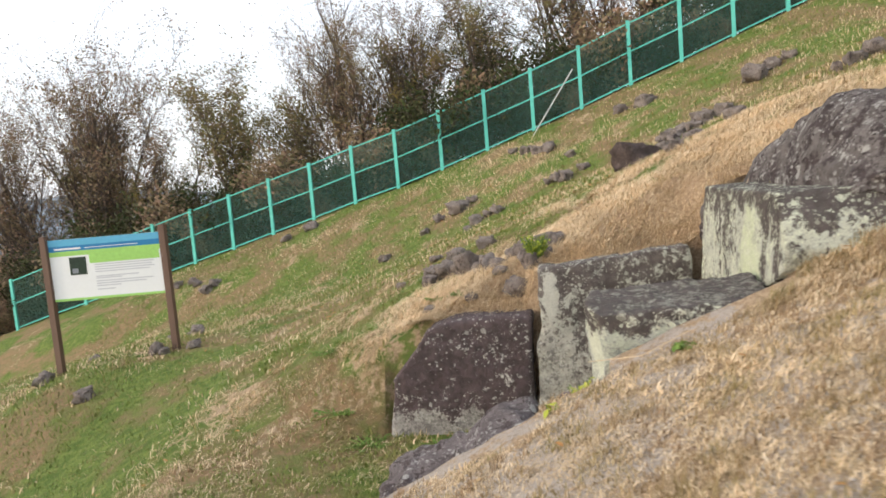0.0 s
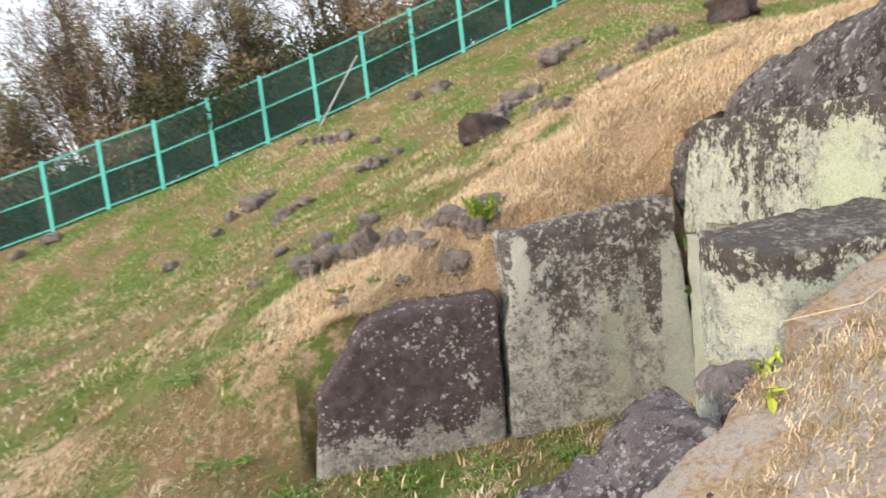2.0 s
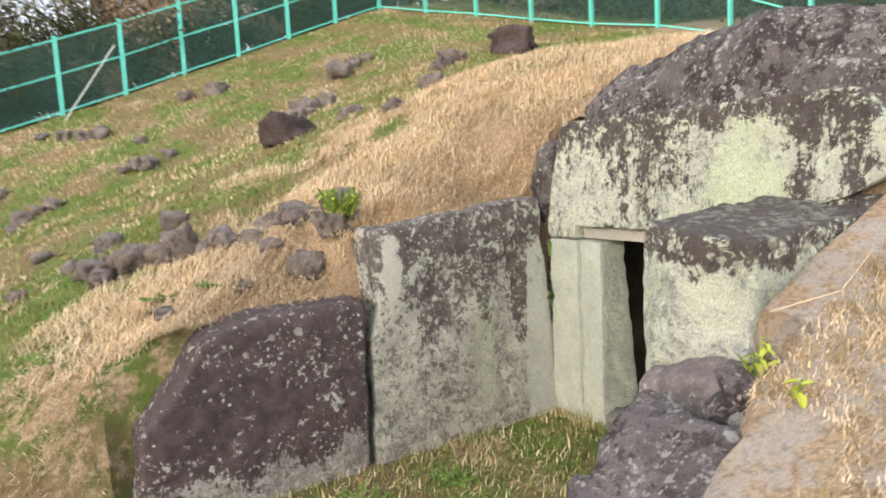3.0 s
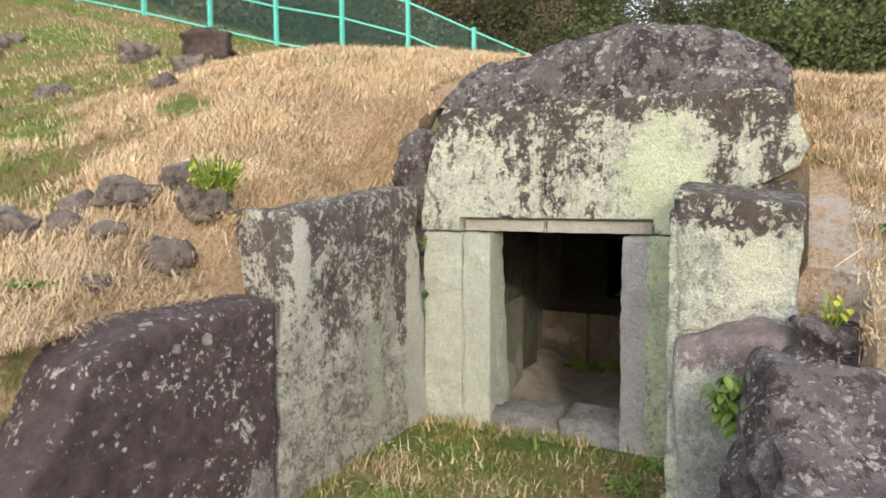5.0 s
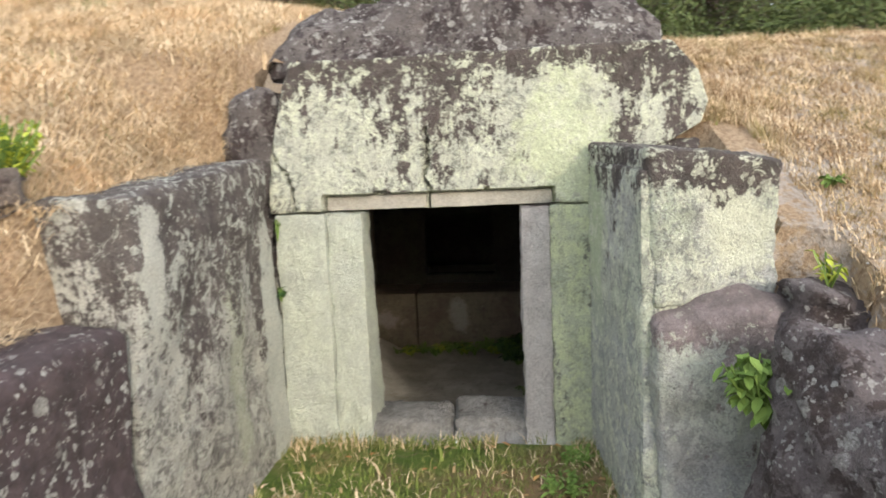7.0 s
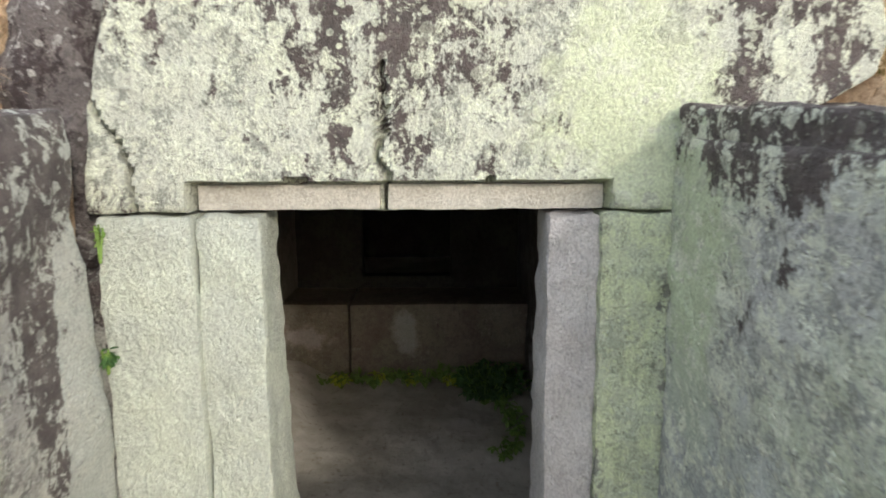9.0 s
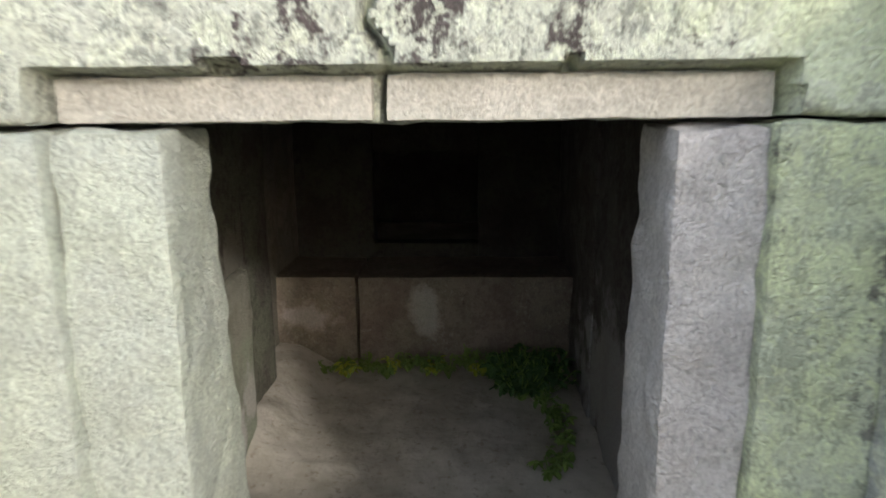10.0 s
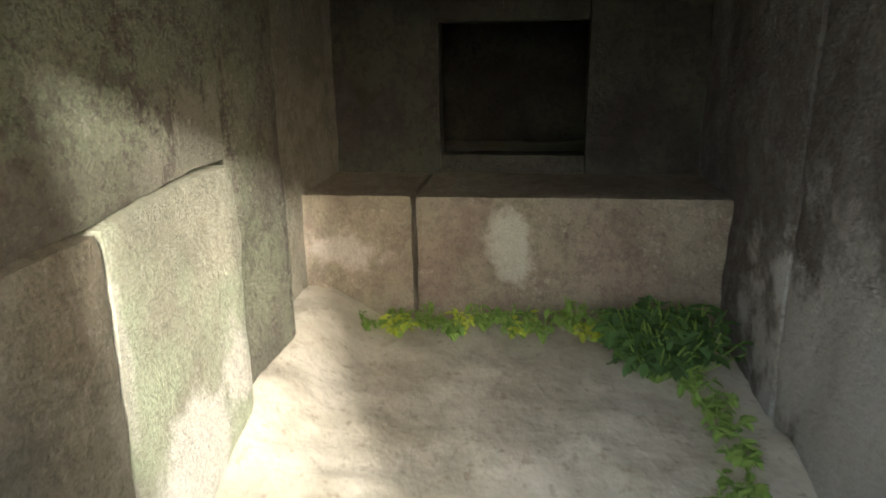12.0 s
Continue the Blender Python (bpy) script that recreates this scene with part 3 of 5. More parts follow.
stone("capstone", (1.2, 2.3, 0.6), lambda u, v, w: (1.48 + 0.30 * w * w + (1.4 - 0.3 * w) * u, lerp(3.93, 6.20, v), lerp(1.93, curve([(0, 2.16), (0.05, 2.30), (0.13, 2.41), (0.26, 2.50), (0.42, 2.545), (0.56, 2.53), (0.68, 2.45), (0.80, 2.40), (0.90, 2.37), (0.96, 2.26), (1, 2.12)])(v), w)),
      m_cap, step=0.035, edge=0.045, seed=8, lumps=0.05, rough=0.028, label="huge dark brown capstone lying on top of the lintel", **S)
stone("door_jamb", (0.34, 0.280, 1.5), lambda u, v, w: (lerp(1.1, lerp(1.50, 1.36, w), u), lerp(5.79, 6.07, v), lerp(-0.3, 1.195, w)), m_jamb, step=0.022, edge=0.014, rough=0.008, lumps=0.008, seed=11, label="pale green door jamb slab", **S)
stone("door_jamb_strip", (0.34, 0.195, 1.5), lambda u, v, w: (lerp(1.13, lerp(1.50, 1.36, w), u), lerp(5.6, 5.795, v), lerp(-0.3, 1.19, w)), m_jamb, step=0.022, edge=0.014, rough=0.011, lumps=0.007, seed=12, label="pale narrow inner jamb stone of the door", **S)
stone("door_jamb_strip", (0.34, 0.155, 1.5), lambda u, v, w: (lerp(1.13, lerp(1.50, 1.36, w), u), lerp(4.61, 4.765, v), lerp(-0.3, 1.19, w)), m_jamb_r, step=0.022, edge=0.014, rough=0.011, lumps=0.007, seed=13, label="grey violet inner jamb stone of the door", **S)
stone("door_jamb", (0.34, 0.315, 1.5), lambda u, v, w: (lerp(1.1, lerp(1.50, 1.36, w), u), lerp(4.3, 4.615, v), lerp(-0.3, 1.195, w)), m_jamb_g, step=0.022, edge=0.014, rough=0.008, lumps=0.008, seed=14, label="door jamb slab green with algae", **S)
box_stone("door_sill", (1.17, 4.70, -0.3), (1.53, 5.165, 0.035), m_sill, step=0.025, edge=0.035, rough=0.02, lumps=0.03, seed=15, label="worn grey threshold stone, cracked off its neighbour", **S)
box_stone("door_sill", (1.15, 5.178, -0.3), (1.53, 5.68, 0.03), m_sill, step=0.025, edge=0.035, rough=0.02, lumps=0.03, seed=16, label="worn grey threshold stone beside its cracked neighbour", **S)
def wing_block(u, v, w):
    x = lerp(0.145, 1.12, u) - 0.03 * w + 0.03 * math.sin(5 * v + 2 * w) * (1 - u)
    top = 1.39 + 0.05 * u + 0.07 * v
    south = 3.85 - 0.02 * w
    return x, lerp(south, 4.29 + 0.10 * u + 0.03 * w, v), lerp(0.86, top, w)


def wing_base(u, v, w):
    x = lerp(-0.03 + 0.06 * (1 - w) + 0.06 * v, 1.12, u)
    top = 0.90 - 0.03 * math.sin(8 * v) - 0.05 * ss(0.14, 0.0, u)
    return x, lerp(3.55, 4.30 + 0.09 * u - 0.02 * (1 - w), v), lerp(-0.3, top, w)


stone("wing_stone", (1.0, 0.46, 0.6), wing_block, m_wing_r, step=0.02, edge=0.022, seed=21, lumps=0.012, rough=0.016,
      label="grey wing stone, dark topped with pale lichen patches", **S)
stone("wing_stone", (1.1, 0.75, 1.2), wing_base, m_wing_low, step=0.025, edge=0.05, seed=27, lumps=0.03, rough=0.014,
      label="brownish grey lower wing stone with a rounded ledge", **S)


stone("wing_slab", (0.96, 0.16, 1.6), lambda u, v, w: (lerp(0.135, 1.115, u), lerp(4.20, 4.335 + 0.085 * u, v), lerp(-0.3, 1.375 + 0.04 * u, w)), m_wing_r, step=0.022, edge=0.02, seed=28, lumps=0.012, rough=0.010,
      label="greenish grey slab lining the forecourt beside the door jamb", **S)


def prow(u, v, w):
    north = lerp(4.20, 3.97, w) - 0.16 * (1 - u)
    top = 0.60 + 0.27 * ss(0.05, 0.75, u) - 0.14 * (1 - v) + 0.03 * math.sin(9 * u)
    return lerp(-1.26 + 0.18 * w, -0.24, u), lerp(3.15, north, v), lerp(-0.3, top, w)


stone("boulder", (0.9, 0.75, 1.2), prow, m_rock, step=0.028, edge=0.04, seed=23, lumps=0.06, rough=0.034,
      label="dark leaning boulder spotted with lichen beside the wing stone", category="boulder", group="stones of the tomb front")
rock("boulder", (0.06, 3.64, 0.79), (0.56, 0.42, 0.22), m_rock, 5, label="low dark rock in the soil beside the wing wall", category="boulder", group="stones of the tomb front")
box_stone("packing_stone", (1.13, 3.85, -0.3), (1.7, 4.36, 1.5), m_wing_r, edge=0.04, seed=24, label="grey stone of the wing wall meeting the lintel", **S)

box_stone("packing_stone", (1.17, 6.075, 1.0), (1.75, 6.33, 1.86), m_cap, edge=0.10, lumps=0.06, rough=0.03, seed=25, label="grey packing stone behind the jamb and the wing slab", **S)
box_stone("packing_stone", (1.16, 6.075, -0.3), (1.70, 6.46, 1.0), m_wing, edge=0.03, seed=26, label="grey packing stone behind the jamb and the wing slab", **S)

for y0, y1, sd in ((4.595, 5.232, 61), (5.252, 5.792, 62)):
    box_stone("lintel_band", (1.168, y0, 1.200), (1.30, y1, 1.278), m_band, step=0.02, edge=0.008, rough=0.004, lumps=0.003, seed=sd, label="smooth brownish recessed band under the lintel, split by a crack", **S)

# ---- the chamber ----
C = dict(category="chamber wall stone", group="stones of the chamber")
def low_wall(x0, x1, y0):
    """A slab of the lower course, whose top rises unevenly along the chamber."""
    def top(x):
        u = (x - 1.40) / 1.62
        return 0.455 + 0.04 * u + 0.012 * math.sin(9 * u)
    return lambda u, v, w: (lerp(x0, x1, u) + 0.01 * math.sin(9 * w) * (1 - u), lerp(y0, 6.4, v), lerp(-0.6, top(lerp(x0, x1, u)), w))


stone("chamber_wall", (0.98, 0.3, 1.05), low_wall(1.40, 2.375, 6.075), m_in_block, edge=0.02, rough=0.008, lumps=0.014, seed=29, label="brownish grey lower chamber wall slab beside the door", **C)
stone("chamber_wall", (0.63, 0.3, 1.05), low_wall(2.395, 3.02, 6.085), m_in_peel, edge=0.02, rough=0.006, lumps=0.012, seed=31, label="pale green chamber wall slab with peeling whitish patches", **C)
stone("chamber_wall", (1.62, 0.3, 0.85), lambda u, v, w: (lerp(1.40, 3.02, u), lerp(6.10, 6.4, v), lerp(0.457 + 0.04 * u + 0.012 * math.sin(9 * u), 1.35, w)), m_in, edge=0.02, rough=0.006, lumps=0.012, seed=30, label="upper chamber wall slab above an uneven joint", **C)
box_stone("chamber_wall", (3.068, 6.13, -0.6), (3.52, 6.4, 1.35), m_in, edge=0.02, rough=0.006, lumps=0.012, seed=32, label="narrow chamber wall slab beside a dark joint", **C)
box_stone("chamber_wall", (3.56, 6.25, -0.6), (4.62, 6.5, 1.35), m_in_block, edge=0.02, rough=0.006, lumps=0.012, seed=33, label="chamber wall slab in the far corner", **C)
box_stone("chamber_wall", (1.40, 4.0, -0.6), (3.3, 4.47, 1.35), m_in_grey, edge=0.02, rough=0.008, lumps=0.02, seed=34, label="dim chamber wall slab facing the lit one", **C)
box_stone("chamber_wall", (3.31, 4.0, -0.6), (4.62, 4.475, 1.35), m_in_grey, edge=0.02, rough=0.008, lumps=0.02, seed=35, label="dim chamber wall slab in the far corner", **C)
box_stone("chamber_sill_wall", (4.0, 4.45, -0.6), (4.58, 5.755, 0.20), m_in_brown, edge=0.02, rough=0.006, lumps=0.008, seed=36, label="low wall of stone under the inner window, with a ledge", **C)
box_stone("chamber_sill_wall", (4.0, 5.765, -0.6), (4.58, 6.28, 0.20), m_in_brown, edge=0.02, rough=0.006, lumps=0.008, seed=37, label="end block of the low wall under the inner window", **C)
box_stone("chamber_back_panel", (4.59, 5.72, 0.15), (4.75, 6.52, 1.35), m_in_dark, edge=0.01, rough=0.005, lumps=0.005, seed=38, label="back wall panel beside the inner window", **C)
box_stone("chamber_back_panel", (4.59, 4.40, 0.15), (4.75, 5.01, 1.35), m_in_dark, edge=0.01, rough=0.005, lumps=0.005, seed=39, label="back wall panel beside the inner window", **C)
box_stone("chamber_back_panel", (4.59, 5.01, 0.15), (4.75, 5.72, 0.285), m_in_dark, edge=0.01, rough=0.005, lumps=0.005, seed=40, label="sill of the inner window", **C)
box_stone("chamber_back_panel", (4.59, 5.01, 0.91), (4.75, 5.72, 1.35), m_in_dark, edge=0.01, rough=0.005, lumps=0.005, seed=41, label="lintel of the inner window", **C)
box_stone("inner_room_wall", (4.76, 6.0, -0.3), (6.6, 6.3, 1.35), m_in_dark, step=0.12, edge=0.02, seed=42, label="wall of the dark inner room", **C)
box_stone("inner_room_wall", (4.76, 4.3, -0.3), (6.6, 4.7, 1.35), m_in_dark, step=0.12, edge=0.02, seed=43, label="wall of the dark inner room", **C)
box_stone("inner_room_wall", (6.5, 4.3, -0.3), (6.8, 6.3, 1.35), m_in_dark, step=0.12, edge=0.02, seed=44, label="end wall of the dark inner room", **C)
box_stone("inner_room_floor", (4.76, 4.3, -0.3), (6.8, 6.3, 0.1), m_floor, step=0.12, edge=0.02, seed=45, label="earth floor of the inner room", category="floor", kind="structure")
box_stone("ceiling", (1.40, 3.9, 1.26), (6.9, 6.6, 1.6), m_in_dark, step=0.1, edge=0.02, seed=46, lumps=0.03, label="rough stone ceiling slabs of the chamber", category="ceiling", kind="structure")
fv, ff = [], []
NX, NY = 64, 48
for j in range(NY + 1):
    for i in range(NX + 1):
        x, y = 1.5 + 2.6 * i / NX, 4.3 + 1.95 * j / NY
        z = -0.37 + 0.14 * ss(5.85, 6.15, y) * ss(2.4, 3.2, x) + 0.03 * fbm((x, y, 0), 2.5, 4) + 0.006 * fbm((x, y, 0), 9, 2) + 0.2 * (1 - ss(1.5, 1.9, x))
        fv.append((x, y, z))
        if i < NX and j < NY:
            a = j * (NX + 1) + i
            ff.append((a, a + 1, a + NX + 2, a + NX + 1))
mesh_ob("floor", fv, ff, m_floor, label="dusty trodden earth floor of the chamber", category="floor", kind="structure")


# ---- field stones ----
def put_rock(x, y, width, seed, mat=m_small, tall=0.7, label="dark weathered field stone half sunk in the grass", group="field stones on the hillside"):
    r = random.Random(seed)
    w = width * 1.1
    return rock("field_stone", (x, y, ground_z(x, y)), (w, w * r.uniform(0.7, 1.0), w * tall * r.uniform(0.8, 1.1)), mat, seed, sink=0.28, label=label, category="stone", group=group)


HEAP = [(1.45, 12.45, 0.29), (1.75, 12.9, 0.33), (2.05, 13.4, 0.32), (2.18, 15.3, 0.39), (2.45, 15.0, 0.38), (2.65, 15.5, 0.33), (2.9, 15.1, 0.35), (3.1, 15.6, 0.38), (3.3, 15.2, 0.33),
        (2.6, 14.6, 0.3), (2.95, 15.9, 0.36), (3.45, 15.7, 0.3), (2.3, 14.7, 0.34), (2.75, 15.25, 0.3)]
SLOPE = [(4.39, 17.04, 0.77), (4.85, 17.3, 0.44), (5.3, 17.5, 0.34), (6.31, 15.59, 0.38), (6.0, 14.6, 0.5), (5.4, 14.2, 0.4), (5.0, 13.9, 0.3), (2.26, 19.44, 0.54), (1.6, 19.8, 0.41), (2.01, 11.3, 0.36),
         (-0.39, 19.17, 0.43), (-0.7, 19.45, 0.37), (-1.05, 20.07, 0.38), (-1.47, 20.69, 0.32), (0.03, 15.92, 0.41), (-0.18, 16.12, 0.36), (0.44, 16.17, 0.27), (-0.36, 16.22, 0.26), (0.18, 17.64, 0.29),
         (-2.05, 15.69, 0.34), (-1.79, 15.81, 0.28), (-2.22, 15.24, 0.27), (-1.54, 15.73, 0.34), (-2.75, 17.33, 0.62), (-4.38, 16.02, 0.34), (-1.95, 9.98, 0.21), (-2.17, 8.62, 0.15),
         (-10.91, 19.04, 0.42), (-10.73, 19.25, 0.35), (-11.56, 19.67, 0.36), (-12.6, 20.2, 0.4), (-11.9, 20.0, 0.3), (-9.0, 21.0, 0.4), (-8.3, 21.4, 0.5), (-7.5, 12.6, 0.37), (-7.8, 12.9, 0.24), (-8.0, 12.5, 0.22), (-9.6, 12.2, 0.26),
         (-14.0, 20.78, 0.39), (-3.2, 17.2, 0.3), (-3.5, 16.7, 0.26), (-2.4, 17.7, 0.3)]
NEAR = [(-0.98, 8.44, 0.19), (-1.47, 8.89, 0.2), (-1.38, 7.9, 0.27), (-1.12, 7.56, 0.31), (-1.25, 7.75, 0.21), (-1.67, 8.23, 0.18), (-1.61, 7.88, 0.17), (-1.52, 8.13, 0.18), (-1.0, 7.40, 0.13),
        (-1.77, 8.72, 0.14), (-1.41, 6.68, 0.12), (-0.95, 6.57, 0.1), (-0.43, 7.01, 0.22), (-0.17, 6.86, 0.21), (-0.56, 7.22, 0.17), (-0.68, 6.83, 0.14), (-0.50, 6.60, 0.2), (-0.33, 6.55, 0.2),
        (-0.72, 7.1, 0.16), (-0.85, 7.3, 0.2), (-0.22, 6.58, 0.14), (1.34, 8.74, 0.2), (2.2, 9.4, 0.24)]
for i, (x, y, w) in enumerate(HEAP):
    put_rock(x, y, w, 100 + i, tall=0.8, label="rounded brown stone in a loose heap", group="heap of stones on the slope")
for i, (x, y, w) in enumerate(SLOPE):
    put_rock(x, y, w, 200 + i)
for i, (x, y, w) in enumerate(NEAR):
    put_rock(x, y, w * 1.3, 300 + i, mat=m_small, label="rough grey stone in dry straw above the slab", group="stones above the wing slab")
put_rock(7.6, 14.7, 1.15, 401, mat=m_crest, tall=0.62, label="big dark boulder on the grassy crest")
put_rock(1.15, 11.6, 0.75, 402, mat=m_crest, tall=0.7, label="dark red brown boulder beside the stone heap")
for i, (x, y, w) in enumerate([(-6.95, 10.35, 0.32), (-6.75, 10.25, 0.22), (-6.40, 10.55, 0.28), (-8.85, 9.95, 0.36), (-7.1, 8.7, 0.3)]):
    put_rock(x, y, w, 420 + i, mat=m_small, label="grey stone at the foot of the sign post", group="stones at the sign")


# ---- the fence ----
corner = (8.39, 22.6)
LEG_A = [(corner[0] - 1.546 * i, 22.6, 0) for i in range(20)][::-1]
way = Vector((4.7, -9.1)).normalized()
LEG_B = [(corner[0] + way.x * 1.75 * i, corner[1] + way.y * 1.75 * i, 0) for i in range(1, 16)]
posts = [(x, y, ground_z(x, y)) for x, y, _ in LEG_A + LEG_B]
fence = thing("mesh_fence", (0, 22.4, ground_z(0, 22.4)), "turquoise painted steel post and wire mesh fence along the wood", "fence", kind="")
at = fence.location
post_mesh = None
for i, (x, y, z) in enumerate(posts):
    bm = bmesh.new()
    beam(bm, (0, 0, -0.15), (0, 0, 1.95), 0.11, 0.08)
    beam(bm, (0, 0, 1.95), (0, 0, 1.97), 0.125, 0.095)
    if post_mesh is None:
        ob = part("post", bm, m_teal, fence)
        post_mesh = ob.data
    else:
        bm.free()
        ob = new("post", post_mesh)
        ob.parent = fence
    ob.location = Vector((x, y, z)) - at
for (x0, y0, z0), (x1, y1, z1) in zip(posts, posts[1:]):
    a, b = Vector((x0, y0, z0)) - at, Vector((x1, y1, z1)) - at
    for h, name in ((1.88, "top_rail"), (1.02, "middle_rail"), (0.08, "bottom_rail")):
        bm = bmesh.new()
        beam(bm, a + Vector((0, 0, h)), b + Vector((0, 0, h)), 0.04)
        part(name, bm, m_teal, fence)
    bm = bmesh.new()
    n = 26
    along = (b - a) / n
    step_z = (1.80) / n
    for s in range(-n + 1, n):
        lo, hi = max(0, s), min(n, n + s)
        for sign in (1, -1):
            z_lo, z_hi = (lo - s) * step_z, (hi - s) * step_z
            if sign < 0:
                z_lo, z_hi = 1.80 - z_lo, 1.80 - z_hi
            p, q = a + along * lo + Vector((0, 0, 0.08 + z_lo)), a + along * hi + Vector((0, 0, 0.08 + z_hi))
            if (q - p).length > 0.05:
                beam(bm, p, q, 0.0055, sides=3)
    part("wire_mesh", bm, m_wire, fence, "dark green wire mesh")
bm = bmesh.new()
beam(bm, Vector((0.44, 22.2, ground_z(0.44, 22.2) + 1.4)) - at, Vector((-0.94, 21.9, ground_z(-0.94, 21.9) - 0.05)) - at, 0.035)
part("stay_rod", bm, plain("stay_white", (0.6, 0.62, 0.6)), fence, "pale slanting stay rod")

far_fence = thing("low_fence", (19.2, -4.0, ground_z(19.2, -4.0)), "distant turquoise painted fence before the dark wood", "fence")
far_posts = [Vector((19.2 + 0.1 * i, -3.6 - 1.3 * i, ground_z(19.2 + 0.1 * i, -3.6 - 1.3 * i))) - far_fence.location for i in range(-1, 4)]
for p in far_posts:
    bm = bmesh.new()
    beam(bm, p - Vector((0, 0, 0.2)), p + Vector((0, 0, 1.25)), 0.09)
    part("post", bm, m_teal, far_fence)
for p, q in zip(far_posts, far_posts[1:]):
    for h in (0.6, 1.2):
        bm = bmesh.new()
        beam(bm, p + Vector((0, 0, h)), q + Vector((0, 0, h)), 0.04)
        part("rail", bm, m_teal, far_fence)

# ---- the notice board ----
SL, SR = Vector((-8.62, 10.10, -0.36)), Vector((-6.68, 10.50, -0.27))
sign = thing("notice_board", SL, "printed information board on two dark brown posts in the grass", "sign")
run = (SR - SL)
run.z = 0
wide = run.length
ux = run.normalized()
uy = Vector((-ux.y, ux.x, 0))
for base, top in ((Vector((0, 0, 0)), 2.20), (SR - SL, 2.16)):
    bm = bmesh.new()
    beam(bm, base - Vector((0, 0, 0.3)), base + Vector((0, 0, top)), 0.11, 0.09)
    bmesh.ops.bevel(bm, geom=bm.edges[:], offset=0.008, segments=1)
    part("post", bm, m_brown, sign, "dark brown post")


def plate(name, a0, a1, z0, z1, mat, off, label="", thick=0.03):
    bm = bmesh.new()
    bmesh.ops.create_cube(bm, size=1)
    for v in bm.verts:
        u, d, w = v.co.x + 0.5, v.co.y + 0.5, v.co.z + 0.5
        v.co = ux * lerp(a0, a1, u) * wide + uy * (off + d * thick) + Vector((0, 0, lerp(z0, z1, w)))
    return part(name, bm, mat, sign, label)


plate("panel", 0.03, 0.97, 1.09, 2.13, m_white, 0.0, "white panel")
LAYERS = [("title_band", 0.03, 0.97, 2.02, 2.13, m_sky), ("title_band", 0.03, 0.97, 1.93, 2.02, m_blue), ("green_band", 0.03, 0.97, 1.85, 1.93, m_lime), ("green_patch", 0.36, 0.95, 1.70, 1.85, m_lime),
          ("bottom_band", 0.03, 0.97, 1.09, 1.13, m_lime)]
for name, a0, a1, z0, z1, mat in LAYERS:
    plate(name, a0, a1, z0, z1, mat, -0.004, thick=0.005)
plate("title_bar", 0.08, 0.30, 1.955, 1.985, m_white, -0.008, thick=0.005)
plate("title_bar", 0.33, 0.78, 1.965, 1.975, m_white, -0.008, thick=0.005)
plate("photograph", 0.19, 0.33, 1.52, 1.82, plain("photo_dark", (0.03, 0.05, 0.035), 0.4, 0.5), -0.005, "dark printed photograph", thick=0.006)
plate("photograph_detail", 0.21, 0.26, 1.55, 1.63, m_ink, -0.009, thick=0.005)
m_text = plain("print_pale", (0.55, 0.57, 0.60), 0.5, 0.05)
for i, (a1, z) in enumerate([(0.90, 1.66), (0.88, 1.62), (0.90, 1.58), (0.86, 1.54), (0.76, 1.46), (0.62, 1.43), (0.88, 1.38), (0.82, 1.34), (0.60, 1.30), (0.55, 1.24)]):
    plate("text_line", 0.40, a1, z, z + 0.018, m_text, -0.005, thick=0.006)


# ---- trees ----
m_hedge = blade_mat("hedge_leaves", (0.05, 0.08, 0.025), (0.13, 0.17, 0.06), (0.09, 0.11, 0.04))

def grow(kind, seed):
    """Branch segments and leaf places of one tree, for its size 1 (metres at 8 m high)."""
    r = random.Random(seed)
    segs, tips = [], []

    def branch(p, d, length, rad, level):
        n = 5 if level < 2 else 3
        q = p.copy()
        for i in range(n):
            d = (d + Vector((r.gauss(0, 0.10), r.gauss(0, 0.10), r.gauss(0.03, 0.06))) * (1 + 0.5 * level)).normalized()
            e = q + d * length / n
            r0, r1 = rad * (1 - 0.75 * i / n), rad * (1 - 0.75 * (i + 1) / n)
            segs.append((q.copy(), e.copy(), r0, r1))
            if level >= 2:
                tips.append(e.copy())
            if level < 3 and (i > 0 or level > 0):
                for _ in range(kind["kids"][level]):
                    side = Vector((r.gauss(0, 1), r.gauss(0, 1), r.gauss(0.35, 0.5))).normalized()
                    nd = (d * kind["up"] + side * (1 - kind["up"])).normalized()
                    branch(q.lerp(e, r.random()), nd, length * r.uniform(0.30, 0.50), r1 * 0.6 + 0.003, level + 1)
            q = e
        tips.append(q)

    for s in range(kind["stems"]):
        a = r.uniform(0, 6.3)
        lean = kind["lean"] * r.uniform(0.4, 1.2)
        d = Vector((math.cos(a) * lean, math.sin(a) * lean, 1)).normalized()
        branch(Vector((math.cos(a) * 0.25 * (kind["stems"] > 1), math.sin(a) * 0.25 * (kind["stems"] > 1), -0.3)), d, kind["h"] * r.uniform(0.75, 1.05), kind["rad"], 0)
    return segs, tips, r


